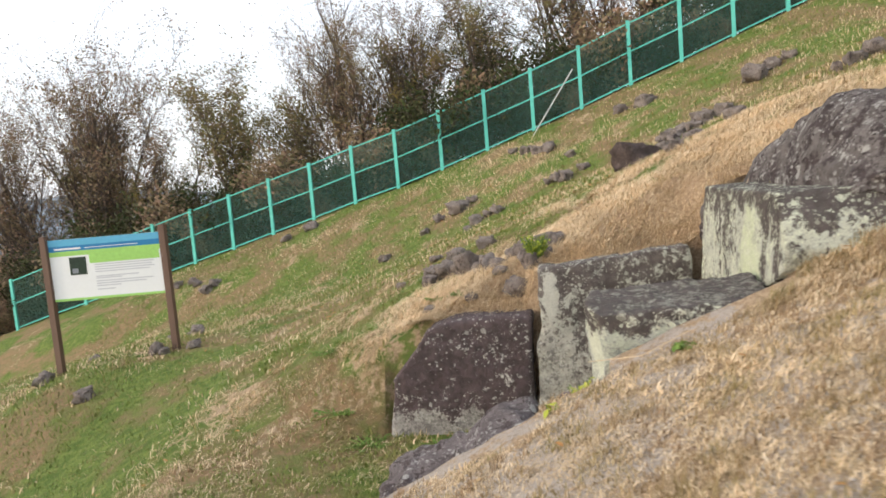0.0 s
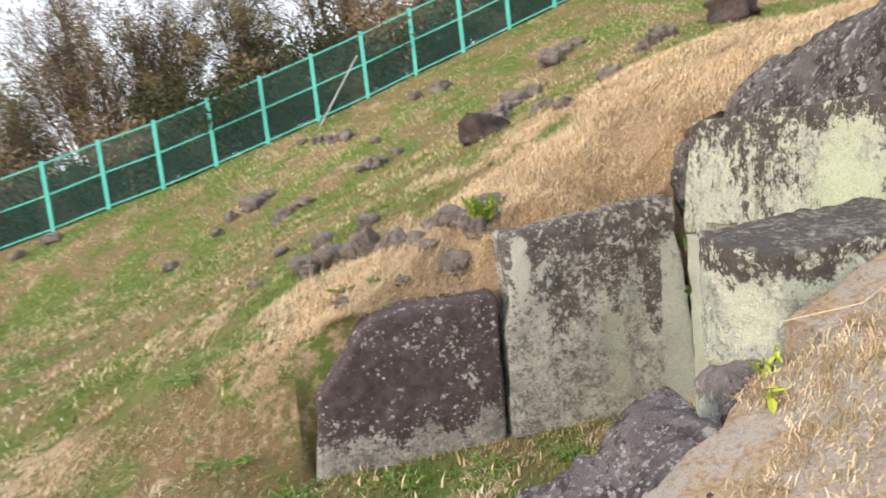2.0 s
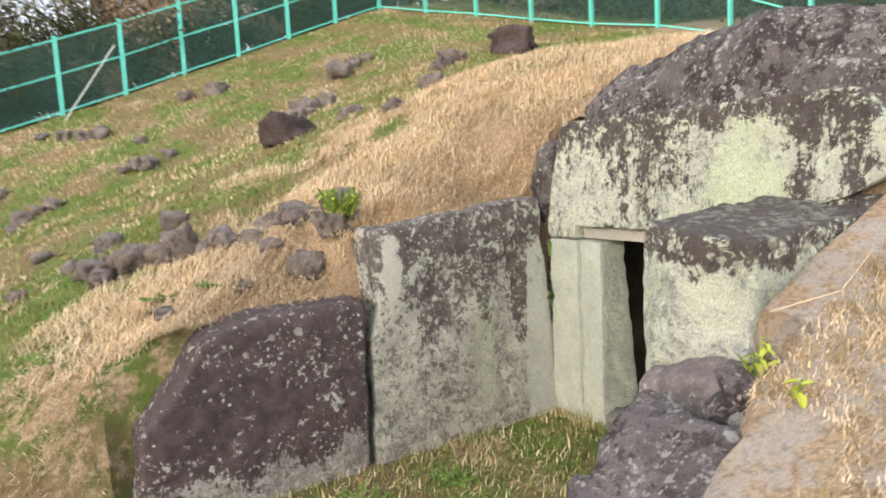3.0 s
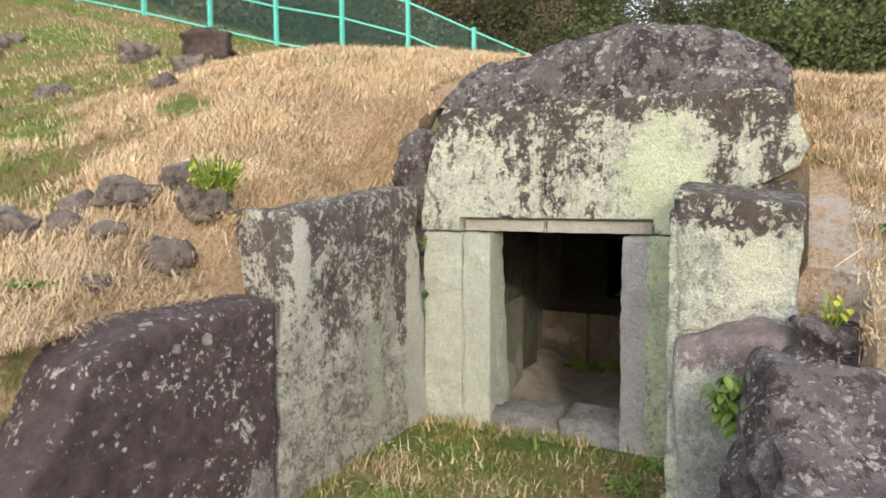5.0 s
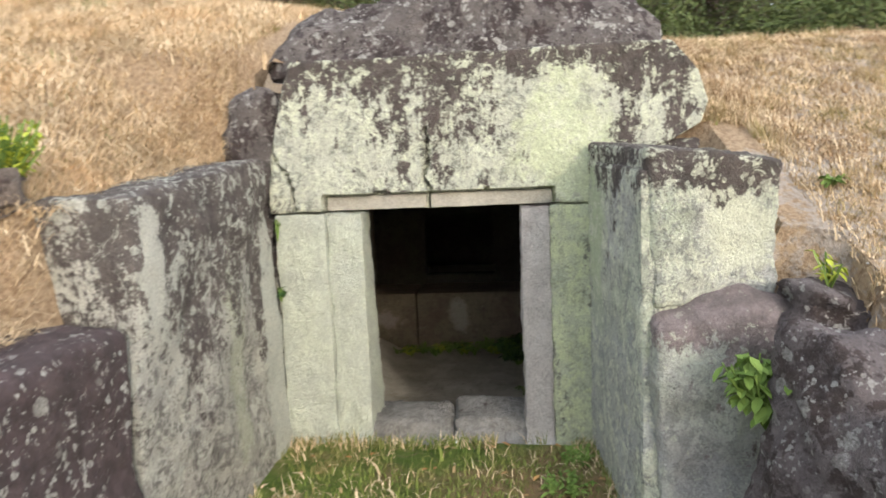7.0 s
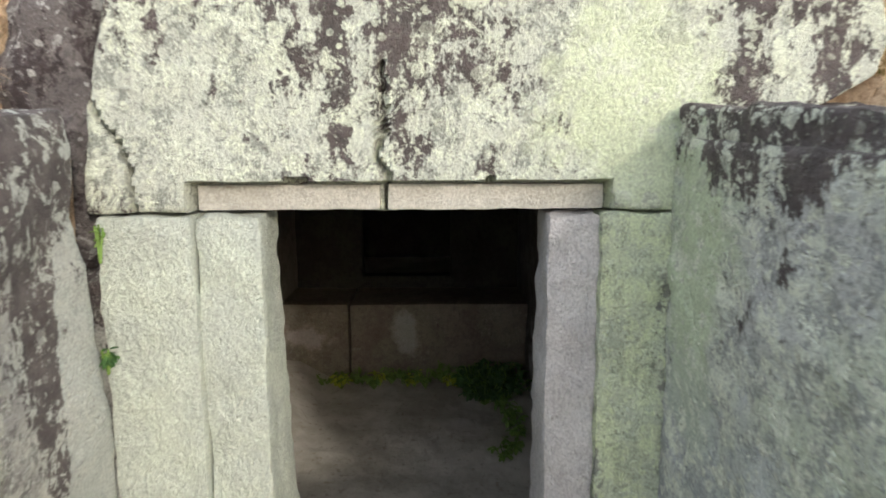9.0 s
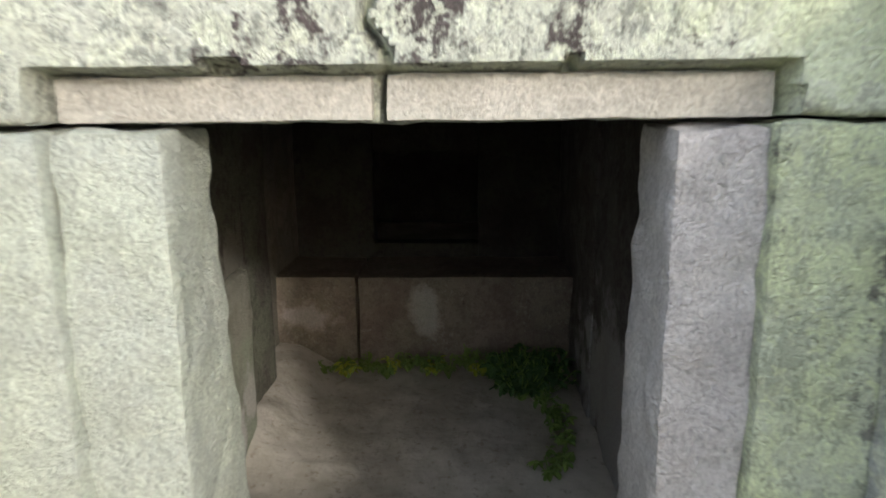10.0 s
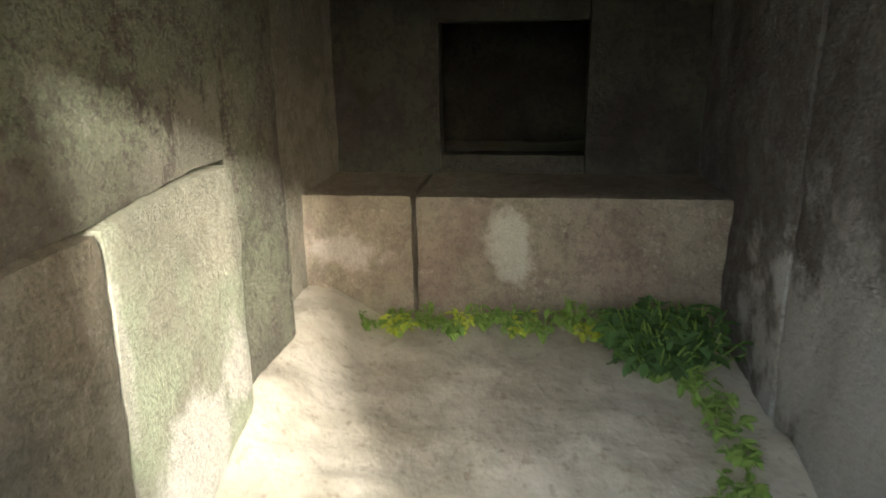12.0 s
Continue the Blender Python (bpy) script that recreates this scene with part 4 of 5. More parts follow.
def tree_proto(name, kind, seed, leaf_mat, label, category="tree", group=""):
    segs, tips, r = grow(kind, seed)
    tree = new(name)
    tagged(tree, label, category, group)
    vs, fs = [], []
    for a, b, ra, rb in segs:
        d = (b - a).normalized()
        s = d.cross(Vector((0.3, 0.9, 0.1))).normalized()
        t = s.cross(d)
        k0, sides = len(vs), 5 if ra > 0.04 else 3
        for p, rr in ((a, ra), (b, rb)):
            for i in range(sides):
                an = 2 * math.pi * i / sides
                vs.append(p + s * math.cos(an) * rr + t * math.sin(an) * rr)
        for i in range(sides):
            j = (i + 1) % sides
            fs.append((k0 + i, k0 + j, k0 + sides + j, k0 + sides + i))
    mesh_ob("trunk", vs, fs, m_bark, tree)
    vs, fs = [], []
    for _ in range(kind["leaves"]):
        c = r.choice(tips)
        if noise.noise(c * 0.9 + Vector((seed, 0, 0))) < kind["gap"]:
            continue
        c = c + Vector((r.gauss(0, 1), r.gauss(0, 1), r.gauss(0, 0.8))) * kind["spread"]
        n = Vector((r.gauss(0, 1), r.gauss(0, 1), r.gauss(0, 1))).normalized()
        s = n.orthogonal().normalized()
        t = n.cross(s)
        w = kind["leaf"] * r.uniform(0.6, 1.3)
        k0 = len(vs)
        vs += [c - s * w * 0.5, c - t * w * 0.28, c + s * w * 0.5, c + t * w * 0.28]
        fs.append((k0, k0 + 1, k0 + 2, k0 + 3))
    mesh_ob("crown", vs, fs, leaf_mat, tree, smooth=False)
    return tree


KINDS = {
    "vase": dict(stems=7, lean=0.32, h=7.6, rad=0.075, kids=(2, 2, 2), up=0.62, leaves=27000, gap=-0.06, spread=0.14, leaf=0.09),
    "bushy": dict(stems=3, lean=0.22, h=6.8, rad=0.11, kids=(3, 2, 2), up=0.45, leaves=27000, gap=-0.12, spread=0.20, leaf=0.11),
    "airy": dict(stems=2, lean=0.28, h=8.6, rad=0.12, kids=(2, 2, 2), up=0.50, leaves=13000, gap=-0.02, spread=0.14, leaf=0.09),
    "bare": dict(stems=1, lean=0.12, h=9.5, rad=0.13, kids=(2, 2, 1), up=0.50, leaves=700, gap=0.05, spread=0.1, leaf=0.1),
    "shrub": dict(stems=9, lean=0.65, h=2.6, rad=0.03, kids=(2, 2, 1), up=0.45, leaves=7500, gap=-0.30, spread=0.20, leaf=0.14),
}
G = "trees behind the fence"
protos = {
    "vase": tree_proto("autumn_tree", KINDS["vase"], 3, m_leaf_b, "many stemmed tree with sparse rusty brown leaves", group=G),
    "bushy": tree_proto("leafy_tree", KINDS["bushy"], 5, m_leaf_a, "dense olive brown tree wrapped in creepers", group=G),
    "airy": tree_proto("thin_tree", KINDS["airy"], 8, m_leaf_a, "thin tree with sparse olive leaves on open branches", group=G),
    "yellow": tree_proto("yellow_tree", KINDS["airy"], 12, m_leaf_c, "open tree with yellowing autumn leaves", group=G),
    "bare": tree_proto("bare_tree", KINDS["bare"], 6, m_leaf_b, "nearly bare dark tree with crooked branches", group=G),
    "dark": tree_proto("evergreen_tree", KINDS["bushy"], 15, m_leaf_d, "dark evergreen tree behind the fence", group=G),
    "shrub": tree_proto("shrub", KINDS["shrub"], 21, m_leaf_d, "dark tangled shrub behind the fence", "shrub", "shrubs behind the fence"),
    "hedge": tree_proto("hedge_bush", dict(stems=10, lean=0.8, h=3.4, rad=0.04, kids=(2, 2, 1), up=0.40, leaves=26000, gap=-0.6, spread=0.34, leaf=0.11), 31, m_hedge, "dense dark green bush at the edge of the wood", "shrub", "bushes beyond the mound"),
    "brown_shrub": tree_proto("brown_shrub", KINDS["shrub"], 24, m_leaf_b, "brown tangled undergrowth shrub behind the fence", "shrub", "shrubs behind the fence"),
}
PLANTED = [
    ("vase", -21.3, 27.0, 1.28), ("vase", -19.3, 28.0, 1.15), ("bushy", -20.5, 28.5, 0.9), ("vase", -24.0, 28.5, 1.15), ("dark", -26.0, 27.5, 0.7), ("airy", -15.6, 28.0, 0.5), ("bushy", -13.2, 27.0, 0.98), ("bushy", -11.5, 28.0, 0.80), ("airy", -10.3, 26.5, 0.48),
    ("yellow", -16.6, 26.2, 0.42), ("bare", -7.9, 26.0, 0.95), ("vase", -7.9, 27.0, 0.85), ("bushy", -7.0, 28.0, 0.85), ("yellow", -6.4, 25.5, 0.72), ("vase", -5.0, 27.5, 0.85), ("airy", -3.4, 26.0, 0.85), ("dark", -1.8, 25.6, 0.6), ("airy", -0.4, 27.5, 0.9),
    ("vase", 1.6, 26.5, 0.95), ("airy", 3.4, 25.6, 0.9), ("yellow", 5.2, 27.0, 0.8), ("bushy", 7.4, 26.5, 0.85), ("vase", 9.8, 25.5, 0.8), ("yellow", 12.0, 22.5, 0.45), ("bushy", 14.2, 24.5, 0.8), ("vase", 16.0, 20.5, 0.8),
    ("airy", 15.6, 17.0, 0.7), ("bushy", 19.0, 17.0, 0.9), ("vase", 18.5, 12.5, 0.85), ("dark", 21.5, 9.5, 0.62), ("bare", 24.5, 9.0, 0.9), ("dark", 25.5, 6.0, 0.9), ("bare", 25.5, 5.5, 1.0), ("dark", 25.0, 3.2, 1.0), ("airy", 26.0, 1.5, 0.9), ("dark", 25.5, 0.2, 0.9), ("bare", 26.5, -0.5, 1.0),
    ("dark", 25.0, -2.8, 0.85), ("airy", 26.0, -3.5, 0.8), ("dark", 22.5, -6.0, 0.55), ("dark", 22.0, -9.5, 0.6),
    ("dark", 24.0, 7.5, 1.05), ("dark", 24.0, 1.8, 1.05), ("dark", 24.5, -1.5, 1.05), ("dark", 24.0, -5.0, 1.05), ("dark", 23.5, 12.0, 0.95),
    ("bare", 23.0, -4.5, 1.0), ("dark", 27.0, 3.0, 0.9), ("dark", 27.0, -3.5, 0.9), ("airy", 23.0, -8.5, 0.9), ("bushy", 10.6, 26.6, 1.0), ("dark", 8.6, 27.5, 0.95), ("dark", 29.0, -7.0, 1.3), ("dark", 29.5, -3.5, 1.3), ("dark", 30.0, 0.5, 1.35), ("dark", 29.5, 4.5, 1.35), ("dark", 28.5, 9.0, 1.3), ("dark", 26.5, 13.0, 1.1), ("dark", 28.0, -11.0, 1.2), ("bushy", 26.0, -8.0, 1.0), ("dark", -29.0, 29.0, 0.9), ("vase", -33.0, 27.0, 1.0),
]
rr = random.Random(77)
SHRUBS = []
for i in range(26):
    x = -25 + i * 1.42
    SHRUBS.append(("brown_shrub" if i % 3 == 1 else "shrub", x, 24.2 + rr.uniform(0, 1.2), rr.uniform(0.65, 1.15)))
for i in range(17):
    px, py = corner[0] + way.x * (1.6 * i + 0.5) + 1.8, corner[1] + way.y * (1.6 * i + 0.5) + 0.9
    SHRUBS.append(("brown_shrub" if i % 3 == 0 and i < 9 else "shrub", px + rr.uniform(-0.2, 1.0), py, rr.uniform(0.8, 1.2)))
    SHRUBS.append(("shrub", px + 2.6 + rr.uniform(-0.4, 1.0), py + 1.0, rr.uniform(0.9, 1.4)))
for i in range(30):
    SHRUBS.append(("brown_shrub" if i % 4 == 2 else "shrub", -24.5 + i * 1.13, 23.55 + rr.uniform(0, 0.3), rr.uniform(0.42, 0.62)))
for i in range(15):
    SHRUBS.append(("hedge", 20.5 + rr.uniform(0, 1.5), -13 + 2.0 * i, rr.uniform(1.15, 1.45)))
used = set()
for name, x, y, size in PLANTED + SHRUBS:
    m = Matrix.Translation((x, y, ground_z(x, y) - 0.15)) @ Matrix.Rotation(rr.uniform(0, 6.28), 4, "Z")
    if name not in used:
        used.add(name)
        protos[name].matrix_basis = m @ Matrix.Diagonal((size, size, size, 1))
    else:
        keep = protos[name].scale.copy()
        protos[name].scale = (size, size, size)
        copy_thing(protos[name], m)
        protos[name].scale = keep
# distant hills, with the haze of the air mixed into their blue grey colour
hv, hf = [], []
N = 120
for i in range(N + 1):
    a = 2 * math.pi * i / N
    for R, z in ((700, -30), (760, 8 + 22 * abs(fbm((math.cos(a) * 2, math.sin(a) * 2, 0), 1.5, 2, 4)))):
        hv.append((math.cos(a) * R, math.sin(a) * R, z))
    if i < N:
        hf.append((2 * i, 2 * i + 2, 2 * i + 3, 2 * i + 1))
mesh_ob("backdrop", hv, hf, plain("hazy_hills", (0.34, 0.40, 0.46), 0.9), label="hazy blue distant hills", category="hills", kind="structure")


# ---- grass, straw and small plants ----
def blades(name, spots, mat, label, category, rise=0.0):
    """One mesh of bent blades: each spot gives x, y, z, length, lean, turn, width; rise tilts them with the slope."""
    vs, fs = [], []
    for x, y, z, ln, lean, a, w in spots:
        dx, dy = math.cos(a), math.sin(a)
        sx, sy = -dy * w / 2, dx * w / 2
        k0 = len(vs)
        l1, l2 = math.sin(lean * 0.6) * ln * 0.5, math.sin(lean) * ln
        h1, h2 = math.cos(lean * 0.6) * ln * 0.5, math.cos(lean * 0.6) * ln * 0.5 + math.cos(lean * 1.3) * ln * 0.5
        h1, h2 = h1 + rise * dx * l1, h2 + rise * dx * l2
        vs += [(x - sx, y - sy, z), (x + sx, y + sy, z), (x + dx * l1 + sx * 0.8, y + dy * l1 + sy * 0.8, z + h1), (x + dx * l1 - sx * 0.8, y + dy * l1 - sy * 0.8, z + h1), (x + dx * l2, y + dy * l2, z + h2)]
        fs += [(k0, k0 + 1, k0 + 2, k0 + 3), (k0 + 3, k0 + 2, k0 + 4)]
    return mesh_ob(name, vs, fs, mat, label=label, category=category, kind="stuff", smooth=False)


m_brown_grass = blade_mat("brown_dry_grass", (0.22, 0.14, 0.075), (0.42, 0.29, 0.17), (0.30, 0.24, 0.11))


def allowed(x, y):
    if 1.02 < x < 2.75 and 3.9 < y < 6.28:
        return False
    if -0.38 < x < 1.2 and 6.02 < y < 6.44 or -1.8 < x < -0.3 and 6.0 < y < 6.5:
        return False
    if -0.15 < x < 1.15 and 3.65 < y < 4.42 or -1.1 < x < -0.2 and 3.3 < y < 4.15:
        return False
    return True


r = random.Random(5)
straw, green, brown = [], [], []
def sow(x, y, scale=1.0):
    dry, bare = zones(x, y)
    court = -2.6 < x < 1.12 and 4.2 < y < 6.1
    z = ground_z(x, y) - 0.008
    a = r.uniform(0, 6.283)
    if r.random() < dry * 1.15 - 0.05 or bare > 0.42:
        straw.append((x, y, z, (r.uniform(0.02, 0.05) if bare > 0.42 else r.uniform(0.05, 0.08 if court else 0.13)) * scale, r.uniform(0.95, 1.56), a, r.uniform(0.003, 0.007) * scale))
    else:
        green.append((x, y, z, r.uniform(0.025, 0.06) * scale, r.uniform(0.3, 1.2), a, r.uniform(0.004, 0.009) * scale))
        green.append((x + 0.02, y + 0.01, z, r.uniform(0.025, 0.06) * scale, r.uniform(0.3, 1.2), a + 2, r.uniform(0.004, 0.009) * scale))


for _ in range(190000):
    x, y = r.uniform(-4.5, 4.5), r.uniform(0.5, 9.5)
    if not allowed(x, y):
        continue
    dens = 0.65 + 0.9 * fbm((x, y, 0), 1.6, 31, 2) + 0.5 * fbm((x, y, 0), 5.0, 33, 2)
    if zones(x, y)[1] > 0.42:
        dens -= 0.45
    if r.random() < dens:
        sow(x, y)
for _ in range(60000):
    x, y = r.uniform(-8.5, 8), r.uniform(-2, 15)
    if allowed(x, y) and not (-4.5 < x < 4.5 and 0.5 < y < 9.5) and r.random() < 0.75 + fbm((x, y, 0), 1.6, 31, 2):
        sow(x, y, 1.35)
# tufts
for k_tuft in range(8600):
    cx, cy = (r.uniform(-4, 5), r.uniform(0.5, 10)) if k_tuft < 3000 else (r.uniform(-2, 3), r.uniform(0.8, 4)) if k_tuft < 6800 else (r.uniform(0.4, 5.5), r.uniform(1.6, 4.8))
    if not allowed(cx, cy):
        continue
    dry, bare = zones(cx, cy)
    if dry < 0.35 and bare < 0.4:
        continue
    rad, lay, a0 = r.uniform(0.02, 0.07), r.uniform(0.5, 1.4), r.uniform(0, 6.28)
    for _ in range(r.randint(14, 34)):
        x, y = cx + r.gauss(0, rad), cy + r.gauss(0, rad)
        if allowed(x, y):
            (brown if lay < 0.95 else straw).append((x, y, ground_z(x, y) - 0.01, r.uniform(0.03, 0.07) if bare > 0.4 else r.uniform(0.05, 0.13), min(1.5, max(0.1, r.gauss(lay, 0.3))), a0 + r.gauss(0, 0.9), r.uniform(0.003, 0.006)))
# the upper edge of the slabs, where straw hangs over
for _ in range(5200):
    x = r.uniform(-1.6, 1.3)
    y = r.uniform(6.34, 6.62)
    straw.append((x, y, max(ground_z(x, y), SLAB_TOP(x) + 0.005) - 0.01, r.uniform(0.06, 0.16), r.uniform(1.1, 1.56), r.gauss(-1.57, 0.9), r.uniform(0.003, 0.006)))
for _ in range(46000):
    x, y = r.uniform(-2.2, 5.5), r.uniform(6.36, 9.3)
    if y > 7.7 and r.random() < 0.4 or not allowed(x, y) or zones(x, y)[0] < 0.45:
        continue
    lie = 0.8 + 2.6 * fbm((x, y, 0), 1.1, 71, 2)
    straw.append((x, y, ground_z(x, y) + r.uniform(-0.005, 0.015), r.uniform(0.09, 0.22), r.uniform(1.25, 1.6), lie + r.gauss(0, 0.7) + (3.14 if r.random() < 0.5 else 0), r.uniform(0.002, 0.005)))
for _ in range(9000):
    x, y = r.uniform(1.4, 5.0), r.uniform(2.8, 6.4)
    if not allowed(x, y):
        continue
    straw.append((x, y, ground_z(x, y) - 0.005, r.uniform(0.07, 0.16), r.uniform(1.1, 1.56), r.uniform(0, 6.28), r.uniform(0.002, 0.005)))
for _ in range(4000):
    x, y = r.uniform(-1.7, 1.7), r.uniform(6.42, 7.7)
    straw.append((x, y, ground_z(x, y) - 0.005, r.uniform(0.07, 0.19), r.uniform(1.1, 1.56), r.uniform(0, 6.28), r.uniform(0.003, 0.006)))
for _ in range(900):
    x, y = r.uniform(1.2, 1.8), r.uniform(3.4, 3.95)
    straw.append((x, y, ground_z(x, y) - 0.01, r.uniform(0.06, 0.14), r.uniform(0.8, 1.5), r.uniform(0, 6.28), r.uniform(0.003, 0.006)))
for _ in range(3600):
    pick = r.random()
    if pick < 0.45:
        x, y = r.uniform(1.02, 1.12), r.uniform(4.36, 6.05)
    elif pick < 0.75:
        x, y = r.uniform(-1.7, 1.1), r.uniform(5.97, 6.05)
    else:
        x, y = r.uniform(0.0, 1.1), r.uniform(4.30, 4.42)
    if fbm((x, y, 0), 3.5, 91, 2) > -0.15:
        (green if r.random() < 0.75 else straw).append((x, y, ground_z(x, y) - 0.005, r.uniform(0.04, 0.09), r.uniform(0.2, 1.1), r.uniform(0, 6.28), r.uniform(0.004, 0.007)))
blades("dry_straw", straw, m_straw, "matted dry straw grass over the mound", "grass", rise=0.38)
blades("green_grass", green, m_green, "short green grass on the slope", "grass")
blades("brown_grass", brown, m_brown_grass, "darker brown dry tufts among the straw", "grass", rise=0.30)
far_green, far_straw = [], []
for _ in range(90000):
    x, y = r.uniform(-15, 12), r.uniform(5, 22.4)
    if y < 13 and -6.5 < x < 6 and r.random() < 0.8:
        continue
    dry, bare = zones(x, y)
    item = (x, y, ground_z(x, y) - 0.01, r.uniform(0.06, 0.13), r.uniform(0.2, 1.3), r.uniform(0, 6.28), r.uniform(0.010, 0.020))
    (far_straw if r.random() < max(dry, 0.24 + 1.1 * fbm((x, y, 0), 0.33, 12, 3)) else far_green).append(item)
blades("green_grass", far_green, m_green, "short green grass further up the slope", "grass")
blades("dry_straw", far_straw, m_straw, "dry grass tufts further up the slope", "grass")


pv, pf = [], []
for _ in range(1400):
    x, y = r.uniform(-2.5, 4), r.uniform(0.3, 4.2)
    if not allowed(x, y) or zones(x, y)[1] < 0.3:
        continue
    s, z, k0 = r.uniform(0.003, 0.011), ground_z(x, y), len(pv)
    for dx, dy, dz in ((1, 0, 0), (0, 1, 0), (-1, 0, 0), (0, -1, 0), (0.2, 0.1, 0.8), (0, 0, -0.6)):
        pv.append((x + dx * s * r.uniform(0.7, 1.3), y + dy * s * r.uniform(0.7, 1.3), z + dz * s))
    for i in range(4):
        pf += [(k0 + i, k0 + (i + 1) % 4, k0 + 4), (k0 + (i + 1) % 4, k0 + i, k0 + 5)]
mesh_ob("gravel", pv, pf, plain("pale_gravel", (0.38, 0.345, 0.31), 0.9, 0.3), label="small pale pebbles in the bare soil", category="gravel", kind="stuff")


def leaf_set(name, spots, mat, label, category, kind=""):
    """One mesh of folded leaves: x, y, z, size, turn, tilt."""
    vs, fs = [], []
    for x, y, z, s, a, tilt in spots:
        m = Matrix.Translation((x, y, z)) @ Matrix.Rotation(a, 4, "Z") @ Matrix.Rotation(tilt, 4, "Y")
        k0 = len(vs)
        for p in ((0, 0, 0), (s * 0.35, s * 0.26, 0.06 * s), (s * 0.75, s * 0.2, 0.02 * s), (s, 0, -0.12 * s), (s * 0.75, -s * 0.2, 0.02 * s), (s * 0.35, -s * 0.26, 0.06 * s), (s * 0.5, 0, -0.05 * s)):
            vs.append(m @ Vector(p))
        for i, j in ((0, 1), (1, 2), (2, 3), (3, 4), (4, 5), (5, 0)):
            fs.append((k0 + i, k0 + j, k0 + 6))
    return mesh_ob(name, vs, fs, mat, label=label, category=category, kind=kind, smooth=False)


fallen = []
for _ in range(1500):
    x, y = r.uniform(-6, 8), r.uniform(0, 21)
    if not allowed(x, y):
        continue
    if y < 9 and r.random() < 0.55:
        continue
    fallen.append((x, y, ground_z(x, y) + 0.015, r.uniform(0.035, 0.075) * (1 if y < 9 else 1.6), r.uniform(0, 6.28), r.uniform(-0.4, 0.4)))
for _ in range(90):
    x, y = r.uniform(-1.5, 1.1), r.uniform(4.4, 6.0)
    fallen.append((x, y, ground_z(x, y) + 0.02, r.uniform(0.03, 0.05), r.uniform(0, 6.28), r.uniform(-0.4, 0.4)))
leaf_set("fallen_leaves", fallen, m_fall, "scattered tan fallen leaves on the grass", "leaves", "stuff")


def plant(name, at, rad, height, count, size, mat, label, seed):
    q = random.Random(seed)
    spots, stems = [], []
    base = thing(name, at, label, "plant")
    bm = bmesh.new()
    for i in range(count // 5 + 2):
        a, d = q.uniform(0, 6.28), rad * math.sqrt(q.random())
        top = Vector((math.cos(a) * d, math.sin(a) * d, height * q.uniform(0.5, 1)))
        beam(bm, (0, 0, -0.02), top, 0.005, sides=3)
        for _ in range(5):
            p = top * q.uniform(0.45, 1.0)
            spots.append((p.x, p.y, p.z, size * q.uniform(0.6, 1.2), q.uniform(0, 6.28), q.uniform(-0.2, 0.9)))
    tagged(part("stem", bm, m_herb, base), kind="stuff")
    lv = leaf_set("foliage", spots, mat, "", "", "stuff")
    lv.parent = base
    return base


plant("bright_weed", (-0.30, 6.50, ground_z(-0.30, 6.5) + 0.03), 0.15, 0.26, 460, 0.036, m_yell, "bright yellow green weed beside the tall slab", 1)
plant("broadleaf_weed", (-0.19, 4.00, 0.54), 0.14, 0.20, 120, 0.07, m_herb, "leafy green weed growing from the stone joint", 2)
plant("broadleaf_weed", (-0.20, 4.03, 0.70), 0.06, 0.10, 24, 0.06, m_herb, "small green weed sprouting from the stone joint", 3)
plant("pale_weed", (0.02, 3.72, 0.95), 0.07, 0.12, 30, 0.04, m_yell, "pale yellow green weed among stones", 4)
plant("pale_weed", (-0.12, 3.50, 0.93), 0.05, 0.10, 16, 0.05, m_yell, "yellowish broad leaved weed in bare soil", 5)
plant("grassy_weed", (0.55, 3.50, ground_z(0.55, 3.5)), 0.06, 0.05, 50, 0.04, m_herb, "fresh green grassy tuft in bare soil", 6)
plant("creeping_weed", (-1.35, 6.95, ground_z(-1.35, 6.95)), 0.16, 0.05, 120, 0.035, m_herb, "low dark green creeping weed in straw", 7)
plant("creeping_weed", (-1.1, 6.75, ground_z(-1.1, 6.75)), 0.14, 0.05, 120, 0.035, m_herb, "low green creeping weed beside the low slab", 8)
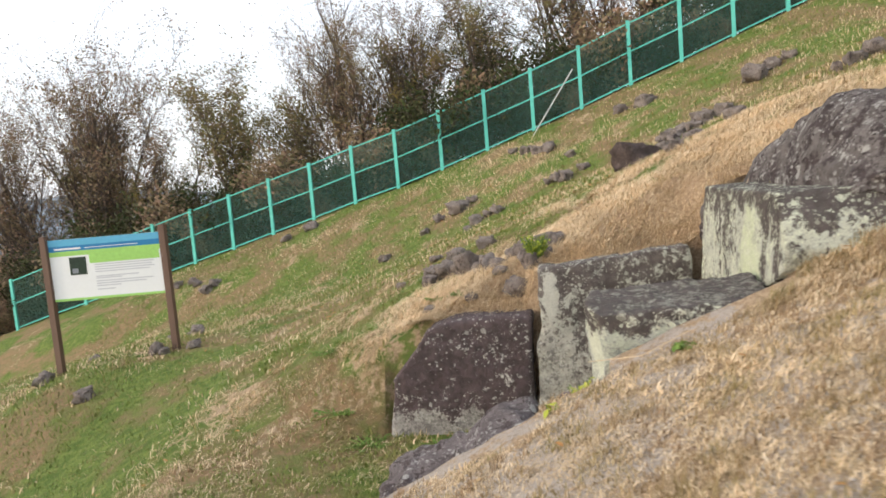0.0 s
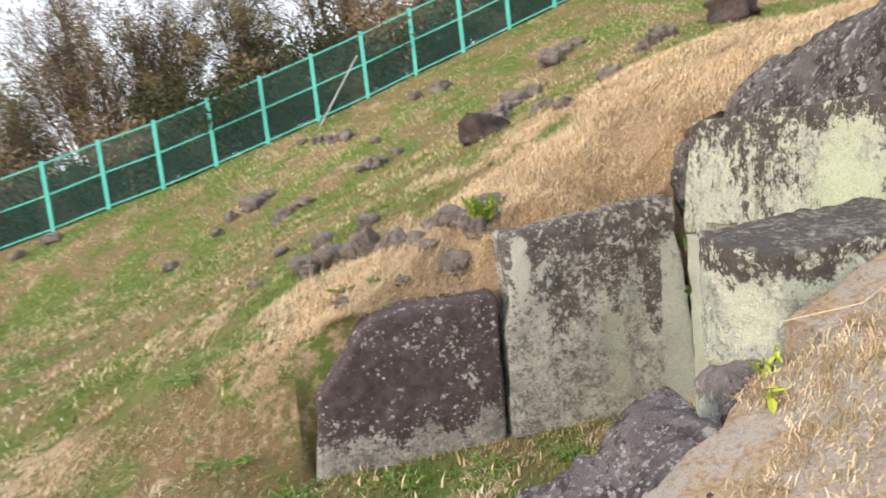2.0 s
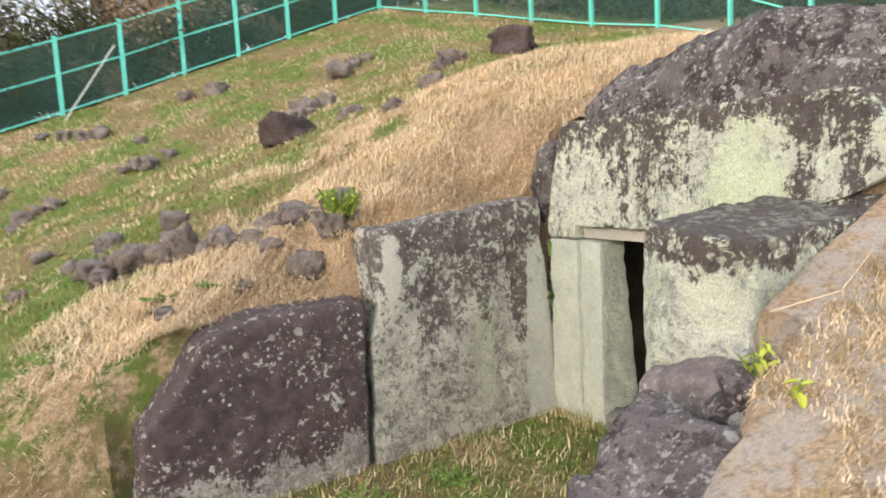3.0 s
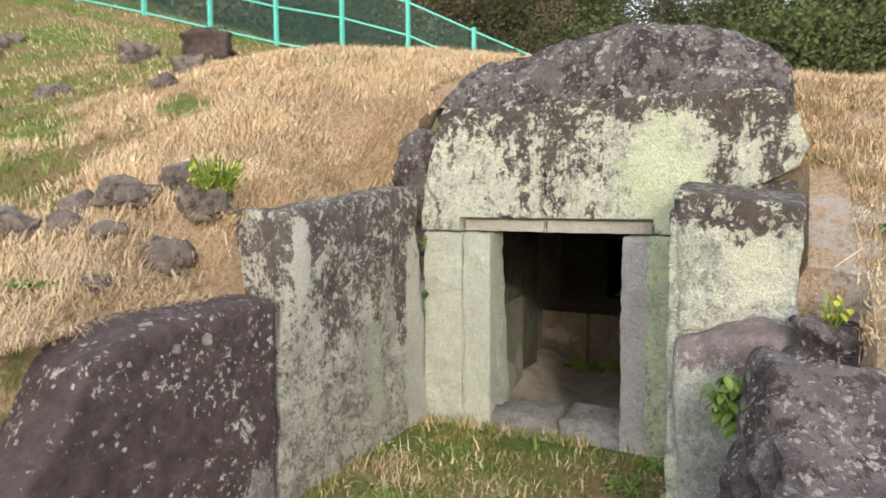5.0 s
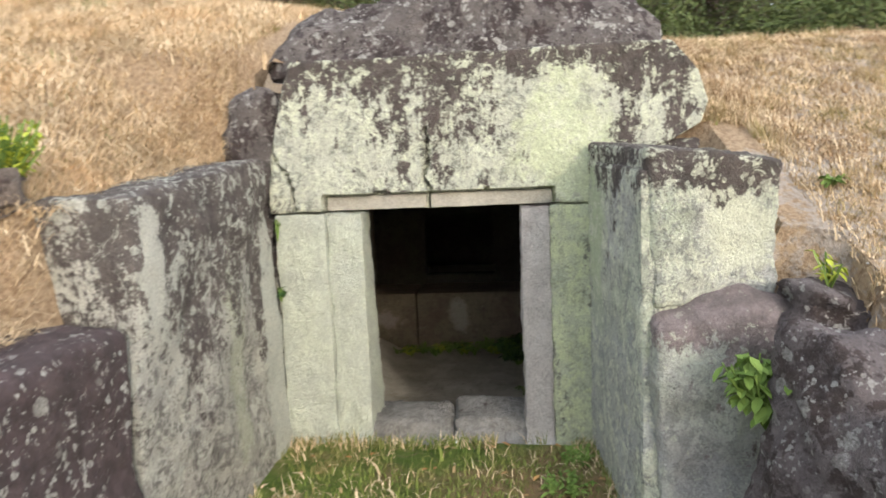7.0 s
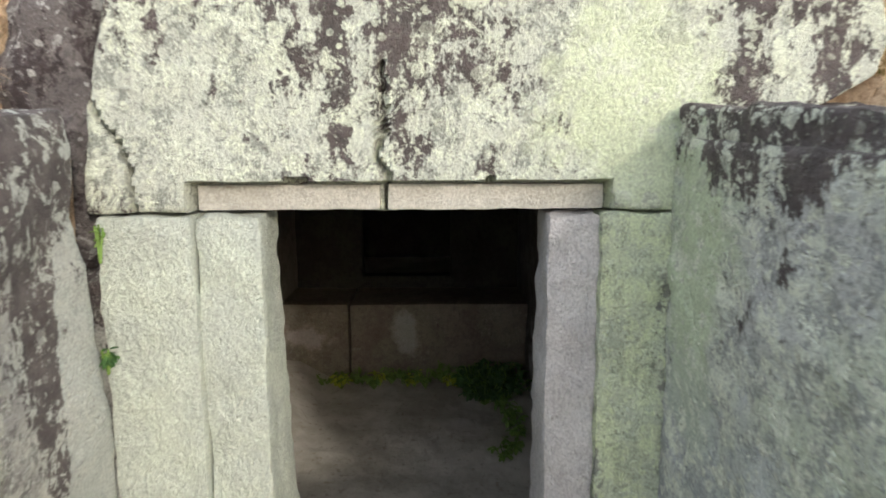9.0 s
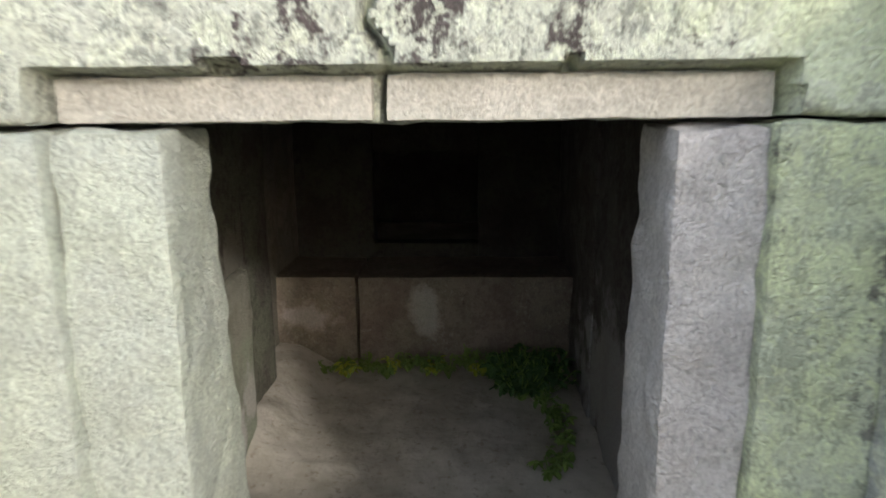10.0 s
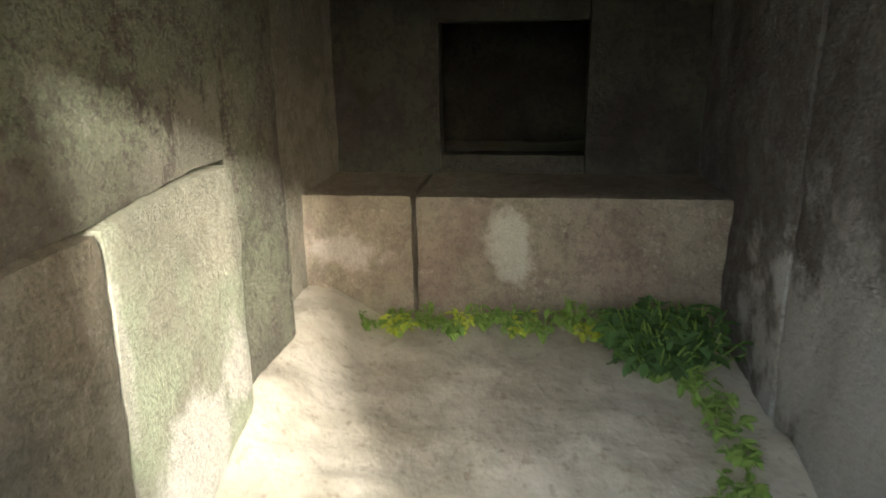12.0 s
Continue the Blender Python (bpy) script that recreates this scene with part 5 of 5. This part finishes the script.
for i, (x, y, s) in enumerate([(-1.2, 5.75, 0.2), (-1.9, 5.85, 0.25), (-0.6, 5.7, 0.18), (-0.1, 5.6, 0.15), (-2.3, 6.2, 0.3), (0.6, 4.6, 0.14), (0.9, 4.5, 0.12), (0.3, 4.5, 0.15), (-2.6, 7.0, 0.3), (-2.0, 6.9, 0.2)]):
    plant("ground_herb", (x, y, ground_z(x, y)), s, 0.05, 130, 0.035, m_herb, "low green herbs in the forecourt grass", 30 + i)
plant("joint_fern", (1.085, 6.05, 1.08), 0.015, 0.10, 24, 0.018, m_herb, "tiny green fern in the joint", 50)
plant("joint_moss", (1.075, 6.05, 0.75), 0.015, 0.06, 40, 0.03, m_fern, "dark moss in the stone joint", 51)
plant("dry_root_tuft", (1.08, 4.37, 1.22), 0.02, 0.12, 40, 0.03, m_straw, "reddish dry rootlets in the stone joint", 52)
q = random.Random(9)
for i in range(9):
    x = 3.93 - q.uniform(0, 0.12)
    plant("chamber_fern", (x, 5.95 - i * 0.125, -0.36), 0.09, 0.07 + 0.01 * i, 60, 0.045, m_herb, "small green weed along the low chamber wall", 60 + i)
for i in range(7):
    plant("chamber_fern", (3.80 - q.uniform(0, 0.3), 4.62 + q.uniform(0, 0.3), -0.36), 0.16, 0.20, 110, 0.075, m_fern, "dark green fern in the chamber corner", 80 + i)
for i in range(5):
    plant("chamber_weed", (3.9 - q.uniform(0, 0.1), 5.8 - i * 0.26, -0.36), 0.07, 0.09, 36, 0.05, m_yell, "pale green weed sprigs at the low chamber wall", 100 + i)
for i in range(6):
    plant("chamber_weed", (3.45 - i * 0.14, 4.68 + q.uniform(-0.06, 0.08), -0.36), 0.08, 0.06, 40, 0.05, m_herb, "sparse weed along the chamber wall", 90 + i)
stick = thing("dry_stalk", (0.30, 3.62, ground_z(0.3, 3.62)), "long thin dry stalk leaning over the soil", "stalk")
bm = bmesh.new()
beam(bm, (-0.22, 0.10, 0.0), (0.05, 0.0, 0.05), 0.003, sides=5)
beam(bm, (0.05, 0.0, 0.05), (0.30, 0.02, 0.17), 0.0025, sides=5)
part("stalk", bm, m_straw, stick)
